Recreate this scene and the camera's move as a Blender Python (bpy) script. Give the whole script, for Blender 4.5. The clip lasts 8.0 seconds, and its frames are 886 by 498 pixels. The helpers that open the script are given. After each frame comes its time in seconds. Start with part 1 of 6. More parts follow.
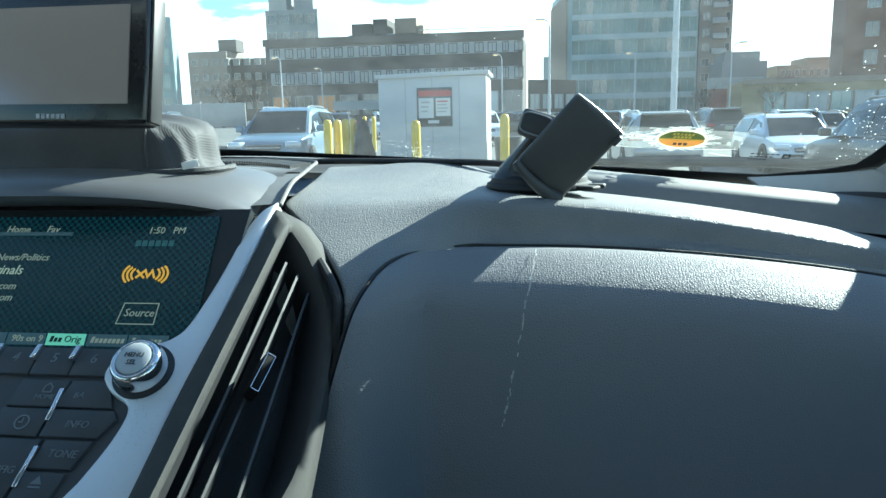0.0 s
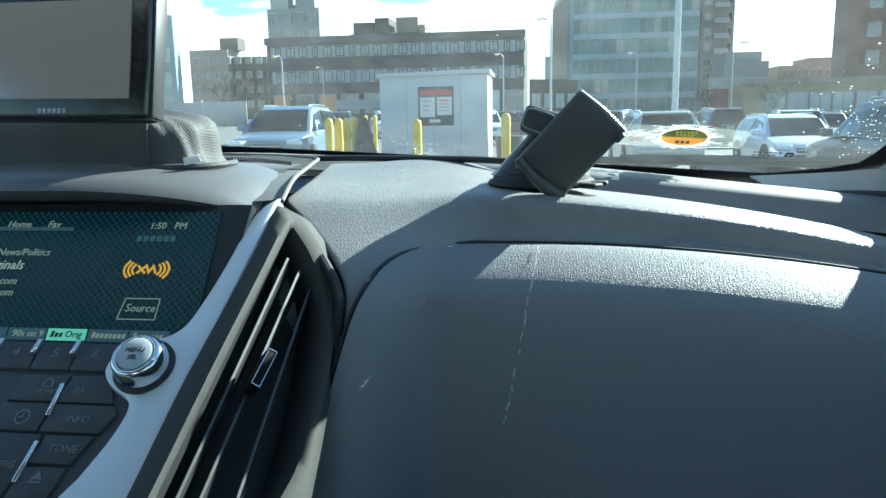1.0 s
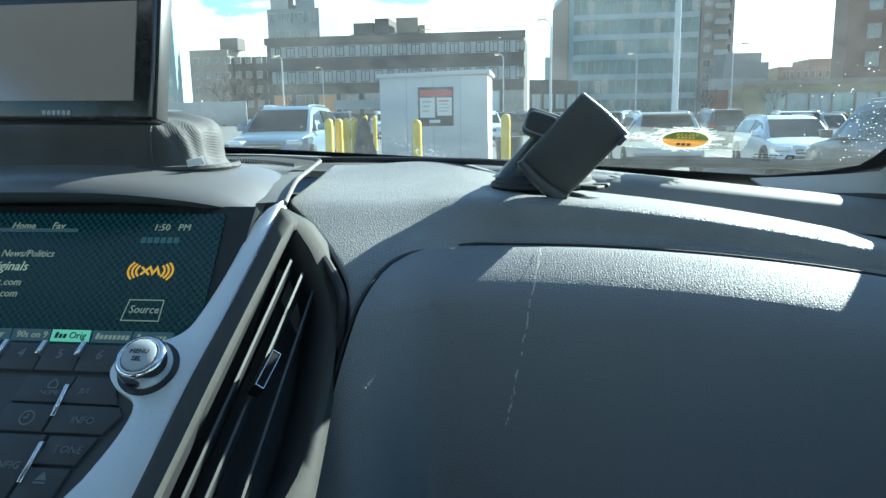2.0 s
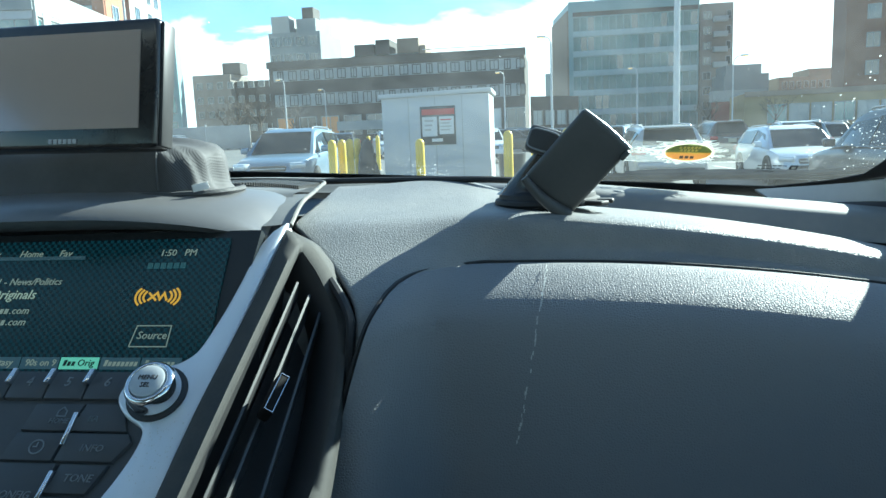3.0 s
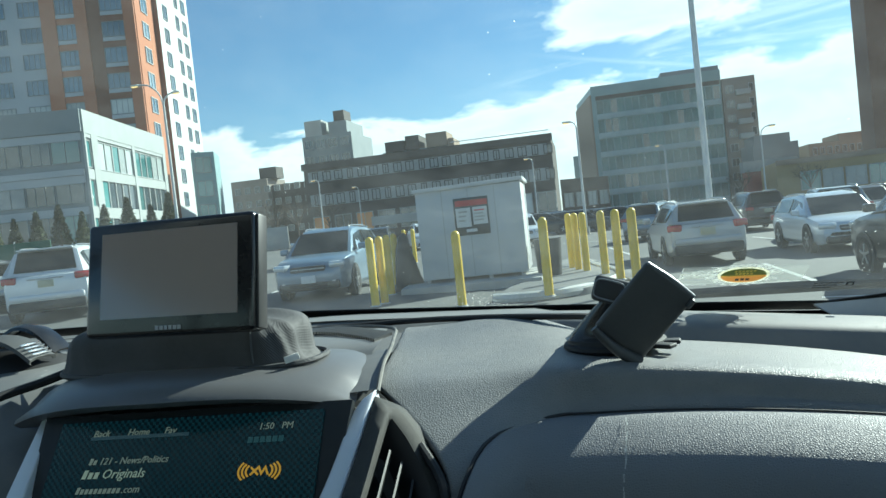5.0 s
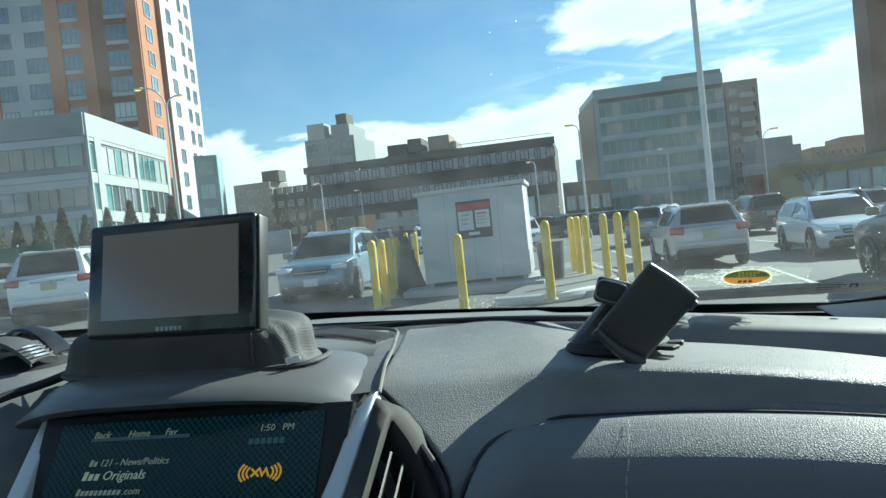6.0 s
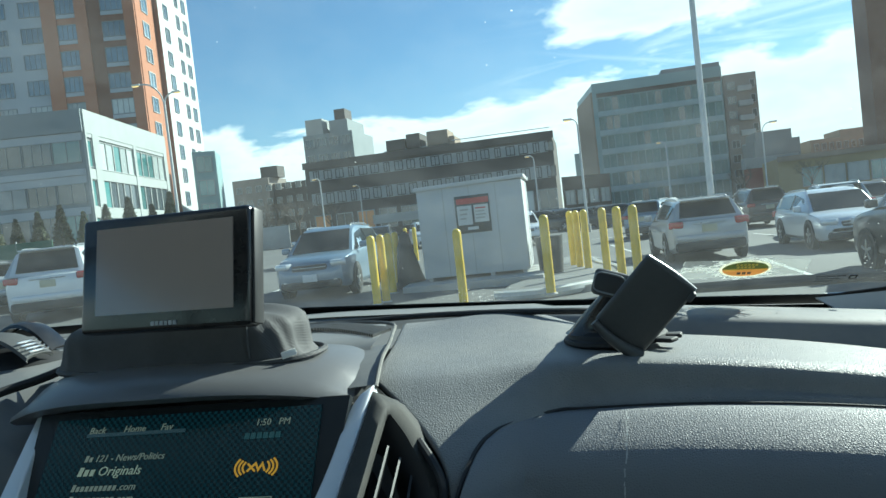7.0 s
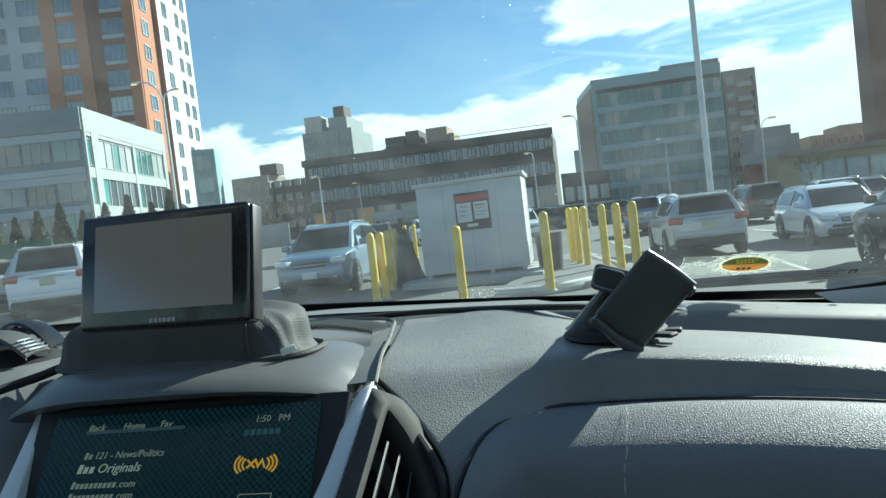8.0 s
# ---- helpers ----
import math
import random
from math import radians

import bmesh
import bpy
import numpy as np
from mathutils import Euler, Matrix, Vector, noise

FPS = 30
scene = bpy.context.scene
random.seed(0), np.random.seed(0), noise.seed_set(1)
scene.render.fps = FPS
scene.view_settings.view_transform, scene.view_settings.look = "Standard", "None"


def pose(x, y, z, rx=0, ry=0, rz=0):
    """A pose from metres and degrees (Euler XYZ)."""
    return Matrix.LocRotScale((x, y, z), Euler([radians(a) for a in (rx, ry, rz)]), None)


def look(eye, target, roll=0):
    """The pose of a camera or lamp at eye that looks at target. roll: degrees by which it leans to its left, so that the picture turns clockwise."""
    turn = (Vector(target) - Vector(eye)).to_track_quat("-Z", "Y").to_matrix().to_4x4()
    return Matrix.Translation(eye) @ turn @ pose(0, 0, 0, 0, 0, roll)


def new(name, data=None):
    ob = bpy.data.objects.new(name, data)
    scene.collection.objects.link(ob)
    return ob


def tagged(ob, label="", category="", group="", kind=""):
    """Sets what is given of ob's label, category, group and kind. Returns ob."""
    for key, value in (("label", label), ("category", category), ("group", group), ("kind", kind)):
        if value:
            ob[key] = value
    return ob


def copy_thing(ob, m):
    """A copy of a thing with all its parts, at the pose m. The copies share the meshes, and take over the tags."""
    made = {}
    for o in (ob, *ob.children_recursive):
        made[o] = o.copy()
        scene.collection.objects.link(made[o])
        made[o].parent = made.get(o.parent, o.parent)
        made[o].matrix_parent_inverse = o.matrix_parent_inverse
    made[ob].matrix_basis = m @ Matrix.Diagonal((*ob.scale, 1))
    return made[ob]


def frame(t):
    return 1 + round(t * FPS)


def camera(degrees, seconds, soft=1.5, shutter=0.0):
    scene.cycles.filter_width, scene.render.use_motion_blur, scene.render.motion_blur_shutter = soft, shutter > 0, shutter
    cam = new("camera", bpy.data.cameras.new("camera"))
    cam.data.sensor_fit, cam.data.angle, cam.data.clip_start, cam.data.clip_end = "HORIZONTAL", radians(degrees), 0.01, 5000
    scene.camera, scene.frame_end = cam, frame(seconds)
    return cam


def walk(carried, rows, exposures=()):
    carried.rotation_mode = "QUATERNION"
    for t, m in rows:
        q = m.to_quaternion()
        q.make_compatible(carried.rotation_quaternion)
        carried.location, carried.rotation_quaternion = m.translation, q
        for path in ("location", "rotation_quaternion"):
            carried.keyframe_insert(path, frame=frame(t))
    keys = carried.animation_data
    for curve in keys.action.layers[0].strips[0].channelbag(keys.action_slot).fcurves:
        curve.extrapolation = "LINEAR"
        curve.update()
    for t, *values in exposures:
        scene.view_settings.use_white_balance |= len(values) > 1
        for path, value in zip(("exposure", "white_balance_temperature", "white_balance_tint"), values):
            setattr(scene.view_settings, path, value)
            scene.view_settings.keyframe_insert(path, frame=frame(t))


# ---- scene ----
cam = camera(62.4, 8.0)
PATH = [
    (0, (0.179, 0.093, 1.304), (-0.104, 2.04, 0.944), -1.3),
    (0.5, (0.178, 0.094, 1.302), (-0.107, 2.04, 0.941), -1.3),
    (1, (0.178, 0.094, 1.302), (-0.107, 2.04, 0.94), -1.1),
    (1.5, (0.177, 0.092, 1.303), (-0.107, 2.039, 0.94), -0.9),
    (3, (0.176, 0.092, 1.304), (-0.122, 2.045, 0.992), -2.4),
    (3.5, (0.184, 0.083, 1.331), (-0.139, 2.043, 1.093), -4.1),
    (4, (0.16, 0.066, 1.357), (-0.193, 2.028, 1.205), -5.4),
    (4.5, (0.157, 0.064, 1.36), (-0.22, 2.026, 1.271), -6.0),
    (6, (0.157, 0.066, 1.358), (-0.233, 2.027, 1.301), -6.1),
    (6.5, (0.158, 0.068, 1.357), (-0.231, 2.028, 1.293), -6.2),
    (7, (0.158, 0.07, 1.356), (-0.231, 2.03, 1.285), -6.4),
    (7.5, (0.158, 0.07, 1.356), (-0.231, 2.03, 1.28), -6.5),
    (8, (0.158, 0.071, 1.355), (-0.231, 2.031, 1.276), -6.6),
]
walk(cam, [(t, look(eye, target, roll)) for t, eye, target, roll in PATH],
     [(0.0, 1.95, 5300, -12), (3.0, 1.90, 5300, -12), (3.5, 1.58, 5400, -12), (4.5, 1.11, 5480, -12), (8.0, 1.13, 5480, -12)])

# ---------------------------------------------------------------- world and light
SUN_WAY = Vector((1.85, 2.0, 1.54)).normalized()
sun_data = bpy.data.lights.new("sun", "SUN")
sun_data.energy, sun_data.angle, sun_data.color = 5.0, radians(0.53), (1.0, 0.90, 0.77)
sun_ob = new("sun", sun_data)
sun_ob.matrix_world = look((60, 90, 60), Vector((60, 90, 60)) - SUN_WAY)

world = bpy.data.worlds.new("sky")
scene.world = world
world.use_nodes = True
wt = world.node_tree
wt.nodes.clear()


def wnode(kind, **inputs):
    n = wt.nodes.new(kind)
    for k, v in inputs.items():
        n.inputs[k.replace("_", " ")].default_value = v
    return n


w_out = wnode("ShaderNodeOutputWorld")
w_bg = wnode("ShaderNodeBackground", Strength=0.057)
w_sky = wt.nodes.new("ShaderNodeTexSky")
w_sky.sky_type, w_sky.sun_disc = "NISHITA", False
w_sky.sun_elevation = math.asin(SUN_WAY.z)
w_sky.sun_rotation = math.atan2(SUN_WAY.x, SUN_WAY.y)
w_sky.air_density, w_sky.dust_density, w_sky.ozone_density = 1.0, 0.2, 3.2
# clouds: a long low bank, a broken heap above it and one thin straight trail
def wm(op, a, b=0.0, c=None, clamp=False):
    n = wt.nodes.new("ShaderNodeMath")
    n.operation, n.use_clamp = op, clamp
    for k, v in enumerate((a, b) if c is None else (a, b, c)):
        if isinstance(v, (int, float)):
            n.inputs[k].default_value = v
        else:
            wt.links.new(v, n.inputs[k])
    return n.outputs[0]


def wnoise(scale, stretch, where, detail=9.0, rough=0.58, distortion=0.3):
    mp = wnode("ShaderNodeMapping", Scale=stretch, Location=where)
    n = wnode("ShaderNodeTexNoise", Scale=scale, Detail=detail, Roughness=rough, Distortion=distortion)
    wt.links.new(w_co.outputs["Generated"], mp.inputs["Vector"])
    wt.links.new(mp.outputs[0], n.inputs["Vector"])
    return n.outputs["Fac"]


w_co = wt.nodes.new("ShaderNodeTexCoord")
w_sep = wt.nodes.new("ShaderNodeSeparateXYZ")
wt.links.new(w_co.outputs["Generated"], w_sep.inputs[0])
wx, wz = w_sep.outputs["X"], w_sep.outputs["Z"]
puffs = wnoise(5.5, (1.0, 1.0, 2.6), (0.35, 0.1, 0.2))
wisps = wnoise(3.0, (1.2, 1.2, 9.0), (1.7, 0.4, 0.9), rough=0.62, distortion=0.8)
bank = wm("MULTIPLY", wm("SUBTRACT", wm("MULTIPLY_ADD", wx, 0.030, 0.171), wz), 4.2)
bank = wm("MINIMUM", wm("MAXIMUM", bank, -0.6), 0.20)
hx_, hz_ = wm("DIVIDE", wm("SUBTRACT", wx, 0.135), 0.145), wm("DIVIDE", wm("SUBTRACT", wz, 0.240), 0.047)
heap = wm("MULTIPLY", wm("SUBTRACT", 1.0, wm("SQRT", wm("ADD", wm("MULTIPLY", hx_, hx_), wm("MULTIPLY", hz_, hz_)))), 0.22)
body = wm("ADD", wm("MAXIMUM", bank, heap), wm("MULTIPLY", wm("SUBTRACT", puffs, 0.5), 1.15))
w_ramp = wnode("ShaderNodeMapRange", **{"From_Min": 0.0, "From_Max": 0.11})
wt.links.new(body, w_ramp.inputs["Value"])
trail = wm("ABSOLUTE", wm("SUBTRACT", wz, wm("MULTIPLY_ADD", wx, -0.215, 0.199)))
trail = wm("MULTIPLY", wm("SUBTRACT", 1.0, wm("DIVIDE", trail, 0.0042), clamp=True), wm("MULTIPLY", wm("MULTIPLY_ADD", wx, 6.0, 0.35, clamp=True), wm("SUBTRACT", wisps, 0.15, clamp=True)))
veil = wm("MULTIPLY", wm("SUBTRACT", wisps, 0.47, clamp=True), wm("MULTIPLY_ADD", wx, 3.2, 0.55, clamp=True))
veil = wm("MULTIPLY", wm("MULTIPLY", veil, 3.2), wm("MULTIPLY_ADD", wz, -8.0, 2.5, clamp=True))
cover = wm("MAXIMUM", w_ramp.outputs[0], wm("MAXIMUM", trail, veil), clamp=True)
w_thick = wnode("ShaderNodeMapRange", **{"From_Min": 0.08, "From_Max": 0.40, "To_Max": 0.9})
wt.links.new(body, w_thick.inputs["Value"])
w_shade, w_mix = wt.nodes.new("ShaderNodeMixRGB"), wt.nodes.new("ShaderNodeMixRGB")
w_shade.inputs[1].default_value, w_shade.inputs[2].default_value = (10.6, 10.5, 10.2, 1), (7.4, 7.6, 7.8, 1)
for a, b in ((w_thick.outputs[0], w_shade.inputs[0]), (cover, w_mix.inputs[0]), (w_sky.outputs[0], w_mix.inputs[1]), (w_shade.outputs[0], w_mix.inputs[2]),
             (w_mix.outputs[0], w_bg.inputs["Color"]), (w_bg.outputs[0], w_out.inputs["Surface"])):
    wt.links.new(a, b)


# ---------------------------------------------------------------- materials
def mat(name, color, rough=0.6, metal=0.0, color2=None, scale=30.0, amount=0.5, bump=0.0, bump_scale=None, coat=0.0,
        fine=None, spec=0.5, rough_var=0.1, voronoi=False, emit=None, random_value=0.0):
    """A principled surface with colour variation at two scales, uneven gloss and fine relief."""
    m = bpy.data.materials.new(name)
    m.use_nodes = True
    nt = m.node_tree
    p = nt.nodes["Principled BSDF"]
    L = nt.links.new
    p.inputs["Metallic"].default_value, p.inputs["Specular IOR Level"].default_value = metal, spec
    p.inputs["Coat Weight"].default_value, p.inputs["Coat Roughness"].default_value = coat, 0.08
    co = nt.nodes.new("ShaderNodeTexCoord").outputs["Object"]
    c1, c2 = (*color, 1), (*(color2 or [c * 0.72 for c in color]), 1)
    n1 = nt.nodes.new("ShaderNodeTexNoise")
    n1.inputs["Scale"].default_value, n1.inputs["Detail"].default_value = scale, 6
    n2 = nt.nodes.new("ShaderNodeTexNoise")
    n2.inputs["Scale"].default_value, n2.inputs["Detail"].default_value = fine or scale * 9, 3
    L(co, n1.inputs["Vector"]), L(co, n2.inputs["Vector"])
    add = nt.nodes.new("ShaderNodeMath")
    add.operation = "MULTIPLY_ADD"
    add.inputs[1].default_value = 0.35
    L(n2.outputs["Fac"], add.inputs[0]), L(n1.outputs["Fac"], add.inputs[2])
    rng = nt.nodes.new("ShaderNodeMapRange")
    rng.inputs["From Min"].default_value, rng.inputs["From Max"].default_value = 0.45, 0.9
    rng.inputs["To Max"].default_value = amount
    L(add.outputs[0], rng.inputs["Value"])
    mx = nt.nodes.new("ShaderNodeMixRGB")
    mx.inputs[1].default_value, mx.inputs[2].default_value = c1, c2
    L(rng.outputs[0], mx.inputs[0])
    col = mx.outputs[0]
    if random_value:
        oi = nt.nodes.new("ShaderNodeObjectInfo")
        hsv = nt.nodes.new("ShaderNodeHueSaturation")
        rr = nt.nodes.new("ShaderNodeMapRange")
        rr.inputs["To Min"].default_value, rr.inputs["To Max"].default_value = 1 - random_value, 1 + random_value
        L(oi.outputs["Random"], rr.inputs["Value"]), L(rr.outputs[0], hsv.inputs["Value"]), L(col, hsv.inputs["Color"])
        col = hsv.outputs[0]
    L(col, p.inputs["Base Color"])
    r2 = nt.nodes.new("ShaderNodeMapRange")
    r2.inputs["To Min"].default_value, r2.inputs["To Max"].default_value = max(0.02, rough - rough_var), min(1, rough + rough_var)
    L(n1.outputs["Fac"], r2.inputs["Value"]), L(r2.outputs[0], p.inputs["Roughness"])
    if bump:
        if voronoi:
            src = nt.nodes.new("ShaderNodeTexVoronoi")
            src.feature = "DISTANCE_TO_EDGE"
            src.inputs["Scale"].default_value = bump_scale
            flat = nt.nodes.new("ShaderNodeMapRange")
            flat.inputs["From Max"].default_value = 0.28
            L(src.outputs["Distance"], flat.inputs["Value"])
            h = flat.outputs[0]
        else:
            src = nt.nodes.new("ShaderNodeTexNoise")
            src.inputs["Scale"].default_value, src.inputs["Detail"].default_value = bump_scale or scale * 6, 4
            h = src.outputs["Fac"]
        L(co, src.inputs["Vector"])
        b = nt.nodes.new("ShaderNodeBump")
        b.inputs["Strength"].default_value, b.inputs["Distance"].default_value = min(1.0, bump * 8), (0.11 if voronoi else 0.12) / (bump_scale or scale * 6)
        L(h, b.inputs["Height"]), L(b.outputs[0], p.inputs["Normal"])
    if emit:
        p.inputs["Emission Color"].default_value, p.inputs["Emission Strength"].default_value = (*emit[0], 1), emit[1]
    return m


def glass(name, tint=(1, 1, 1), dirt=0.0, gloss=0.5):
    """Thin clear glass: mostly let through, with a mirror gloss at grazing angles and, if asked, dry dirt on it."""
    m = bpy.data.materials.new(name)
    m.use_nodes = True
    nt = m.node_tree
    nt.nodes.clear()
    N, L = nt.nodes.new, nt.links.new
    out, tr, gl, fr, mx = N("ShaderNodeOutputMaterial"), N("ShaderNodeBsdfTransparent"), N("ShaderNodeBsdfGlossy"), N("ShaderNodeLayerWeight"), N("ShaderNodeMixShader")
    tr.inputs["Color"].default_value, gl.inputs["Roughness"].default_value = (*tint, 1), 0.03
    gl.inputs["Color"].default_value = (gloss, gloss, gloss, 1)
    fr.inputs["Blend"].default_value = 0.25
    pw = N("ShaderNodeMath")
    pw.operation = "POWER"
    pw.inputs[1].default_value = 3.0
    L(fr.outputs["Facing"], pw.inputs[0]), L(pw.outputs[0], mx.inputs[0]), L(tr.outputs[0], mx.inputs[1]), L(gl.outputs[0], mx.inputs[2])
    last = mx.outputs[0]
    if dirt:
        co, n, r, df, m2 = N("ShaderNodeTexCoord"), N("ShaderNodeTexNoise"), N("ShaderNodeMapRange"), N("ShaderNodeBsdfDiffuse"), N("ShaderNodeMixShader")
        n.inputs["Scale"].default_value, n.inputs["Detail"].default_value, n.inputs["Roughness"].default_value = 14, 8, 0.7
        r.inputs["From Min"].default_value, r.inputs["From Max"].default_value = 0.35, 0.75
        r.inputs["To Min"].default_value, r.inputs["To Max"].default_value = dirt * 0.3, dirt
        df.inputs["Color"].default_value = (0.75, 0.76, 0.75, 1)
        tl, half = N("ShaderNodeBsdfTranslucent"), N("ShaderNodeMixShader")
        tl.inputs["Color"].default_value, half.inputs[0].default_value = (0.75, 0.76, 0.75, 1), 0.6
        L(df.outputs[0], half.inputs[1]), L(tl.outputs[0], half.inputs[2])
        L(co.outputs["Object"], n.inputs["Vector"]), L(n.outputs["Fac"], r.inputs["Value"]), L(r.outputs[0], m2.inputs[0])
        L(last, m2.inputs[1]), L(half.outputs[0], m2.inputs[2])
        last = m2.outputs[0]
    L(last, out.inputs["Surface"])
    return m


M_PAD = mat("dash_vinyl", (0.172, 0.176, 0.180), 0.52, color2=(0.245, 0.242, 0.232), scale=9, amount=0.8, bump=0.62, bump_scale=520, voronoi=True, spec=0.4)
M_GLOVE = mat("glovebox_vinyl", (0.182, 0.189, 0.203), 0.60, color2=(0.18, 0.18, 0.19), scale=9, amount=0.5, bump=0.30, bump_scale=600, voronoi=True)
M_HOOD = mat("satin_black_plastic", (0.115, 0.115, 0.118), 0.35, color2=(0.14, 0.14, 0.14), scale=14, amount=0.5, bump=0.015, bump_scale=900)
M_DASHTOP = mat("dusty_dash_plastic", (0.13, 0.135, 0.14), 0.6, color2=(0.21, 0.205, 0.19), scale=10, amount=0.7, bump=0.05, bump_scale=600)
M_BLACK = mat("black_plastic", (0.030, 0.031, 0.033), 0.45, color2=(0.045, 0.045, 0.045), scale=40, bump=0.01, bump_scale=1500)
M_DUSTY = mat("dusty_vent_plastic", (0.042, 0.043, 0.043), 0.74, color2=(0.085, 0.082, 0.073), scale=60, amount=0.6, bump=0.05, bump_scale=1400, spec=0.25)
M_SILVER = mat("silver_painted_trim", (0.80, 0.82, 0.85), 0.34, metal=0.25, color2=(0.72, 0.74, 0.77), scale=25, amount=0.4, bump=0.006, bump_scale=2500, coat=0.3)
M_CHROME = mat("chrome", (0.75, 0.76, 0.78), 0.12, metal=1.0, scale=50, amount=0.2, rough_var=0.05)
M_KEY = mat("rubbery_key_plastic", (0.058, 0.061, 0.065), 0.5, color2=(0.075, 0.075, 0.077), scale=50, bump=0.01, bump_scale=2500)
M_KEYCAP = mat("grey_key_cap", (0.46, 0.49, 0.52), 0.4, scale=60, amount=0.3)
M_LEGEND = mat("key_print", (0.20, 0.21, 0.22), 0.6, scale=80, amount=0.2)
M_FABRIC = mat("woven_nylon", (0.050, 0.051, 0.054), 0.72, color2=(0.095, 0.095, 0.097), scale=35, amount=0.5)
def weave(m, pitch):
    """Adds the relief of a plain diagonal weave, threads a pitch apart."""
    nt = m.node_tree
    N, L = nt.nodes.new, nt.links.new
    co, both = N("ShaderNodeTexCoord"), N("ShaderNodeMath")
    both.operation = "MULTIPLY"
    for k, turn in enumerate((38, -38)):
        mp, wv = N("ShaderNodeMapping"), N("ShaderNodeTexWave")
        mp.inputs["Rotation"].default_value = (0, radians(turn), radians(turn * 0.3))
        wv.inputs["Scale"].default_value, wv.inputs["Distortion"].default_value = 0.314 / pitch, 0.6
        L(co.outputs["Object"], mp.inputs["Vector"]), L(mp.outputs[0], wv.inputs["Vector"]), L(wv.outputs["Fac"], both.inputs[k])
    b = N("ShaderNodeBump")
    b.inputs["Strength"].default_value, b.inputs["Distance"].default_value = 0.6, pitch * 0.35
    L(both.outputs[0], b.inputs["Height"]), L(b.outputs[0], nt.nodes["Principled BSDF"].inputs["Normal"])


weave(M_FABRIC, 0.0010)
M_LABELW = mat("white_cloth", (0.7, 0.7, 0.68), 0.8, scale=200, amount=0.2)
M_BEZEL = mat("glossy_black_bezel", (0.012, 0.012, 0.013), 0.22, color2=(0.03, 0.028, 0.026), scale=60, amount=0.6, coat=0.2)
M_HOLDER = mat("phone_holder_plastic", (0.060, 0.062, 0.062), 0.5, color2=(0.085, 0.085, 0.082), scale=30, amount=0.6, bump=0.02, bump_scale=1800)
M_SATIN = mat("satin_grey_plastic", (0.26, 0.27, 0.28), 0.30, scale=40, amount=0.4, coat=0.3)
M_TAB = mat("black_tab_plastic", (0.010, 0.010, 0.011), 0.85, scale=40, spec=0.12)
M_RUBBER = mat("black_rubber", (0.016, 0.016, 0.017), 0.65, scale=40, bump=0.02, bump_scale=700)
M_LINER = mat("headliner_cloth", (0.60, 0.59, 0.57), 0.9, scale=40, amount=0.3, bump=0.03, bump_scale=900)
M_PILLAR = mat("grey_pillar_plastic", (0.55, 0.55, 0.54), 0.6, scale=20, amount=0.3, bump=0.02, bump_scale=800)
M_SEAT = mat("seat_cloth", (0.05, 0.05, 0.055), 0.9, scale=30, bump=0.06, bump_scale=700)
M_GLASS = glass("windshield_glass", (0.93, 0.97, 0.955), dirt=0.11)
M_SIDEGLASS = glass("side_glass", (0.80, 0.86, 0.84))


# ---------------------------------------------------------------- building helpers
def part(name, bm, material, parent=None, label="", sharp=38):
    """Links a bmesh as one mesh object, under a thing or a part."""
    me = bpy.data.meshes.new(name)
    bmesh.ops.recalc_face_normals(bm, faces=bm.faces)
    bm.to_mesh(me)
    bm.free()
    me.materials.append(material)
    me.shade_smooth()
    me.set_sharp_from_angle(angle=radians(sharp))
    ob = new(name, me)
    ob.parent = parent
    if label:
        ob["label"] = label
    return ob


def thing(name, label, category, group="", kind=""):
    return tagged(new(name), label, category, group, kind)


def settle(ob, loc):
    """Moves the origin of a thing built in world places to loc, its base."""
    move = Matrix.Translation(-Vector(loc))
    seen = set()
    def shift(o):
        if o is not ob and o.matrix_basis != Matrix():
            o.matrix_basis = move @ o.matrix_basis
            return
        if o.data is not None and o.data.name not in seen:
            seen.add(o.data.name)
            o.data.transform(move)
        for c in o.children:
            shift(c)
    shift(ob)
    ob.location = loc
    return ob


def BM():
    return bmesh.new()


def box(bm, c, s, m=None, bevel=0.0, seg=2):
    """A box of full sizes s at c, turned by m (3x3 or 4x4), with bevelled edges."""
    mt = Matrix.Translation(c) @ (m.to_4x4() if m is not None else Matrix()) @ Matrix.Diagonal((*s, 1))
    r = bmesh.ops.create_cube(bm, size=1, matrix=mt)
    if bevel:
        es = list({e for v in r["verts"] for e in v.link_edges})
        bmesh.ops.bevel(bm, geom=es, offset=bevel, segments=seg, affect="EDGES", profile=0.5)
    return bm


def cyl(bm, p0, p1, r0, r1=None, n=16, caps=True):
    p0, p1 = Vector(p0), Vector(p1)
    q = (p1 - p0).to_track_quat("Z", "Y").to_matrix().to_4x4()
    bmesh.ops.create_cone(bm, cap_ends=caps, segments=n, radius1=r0, radius2=r0 if r1 is None else r1, depth=(p1 - p0).length,
                          matrix=Matrix.Translation((p0 + p1) / 2) @ q)
    return bm


def loft(bm, rings, closed=False, caps=False):
    """Quads between rows of points; closed: each row is a ring."""
    vs = [[bm.verts.new(p) for p in r] for r in rings]
    for a, b in zip(vs, vs[1:]):
        n = len(a)
        for i in range(n if closed else n - 1):
            j = (i + 1) % n
            bm.faces.new((a[i], a[j], b[j], b[i]))
    if caps:
        bm.faces.new(vs[0]), bm.faces.new(vs[-1])
    return bm


def thicken(bm, d):
    """Gives an open sheet a thickness d behind it."""
    bmesh.ops.recalc_face_normals(bm, faces=bm.faces)
    bmesh.ops.solidify(bm, geom=bm.faces[:], thickness=d)
    return bm


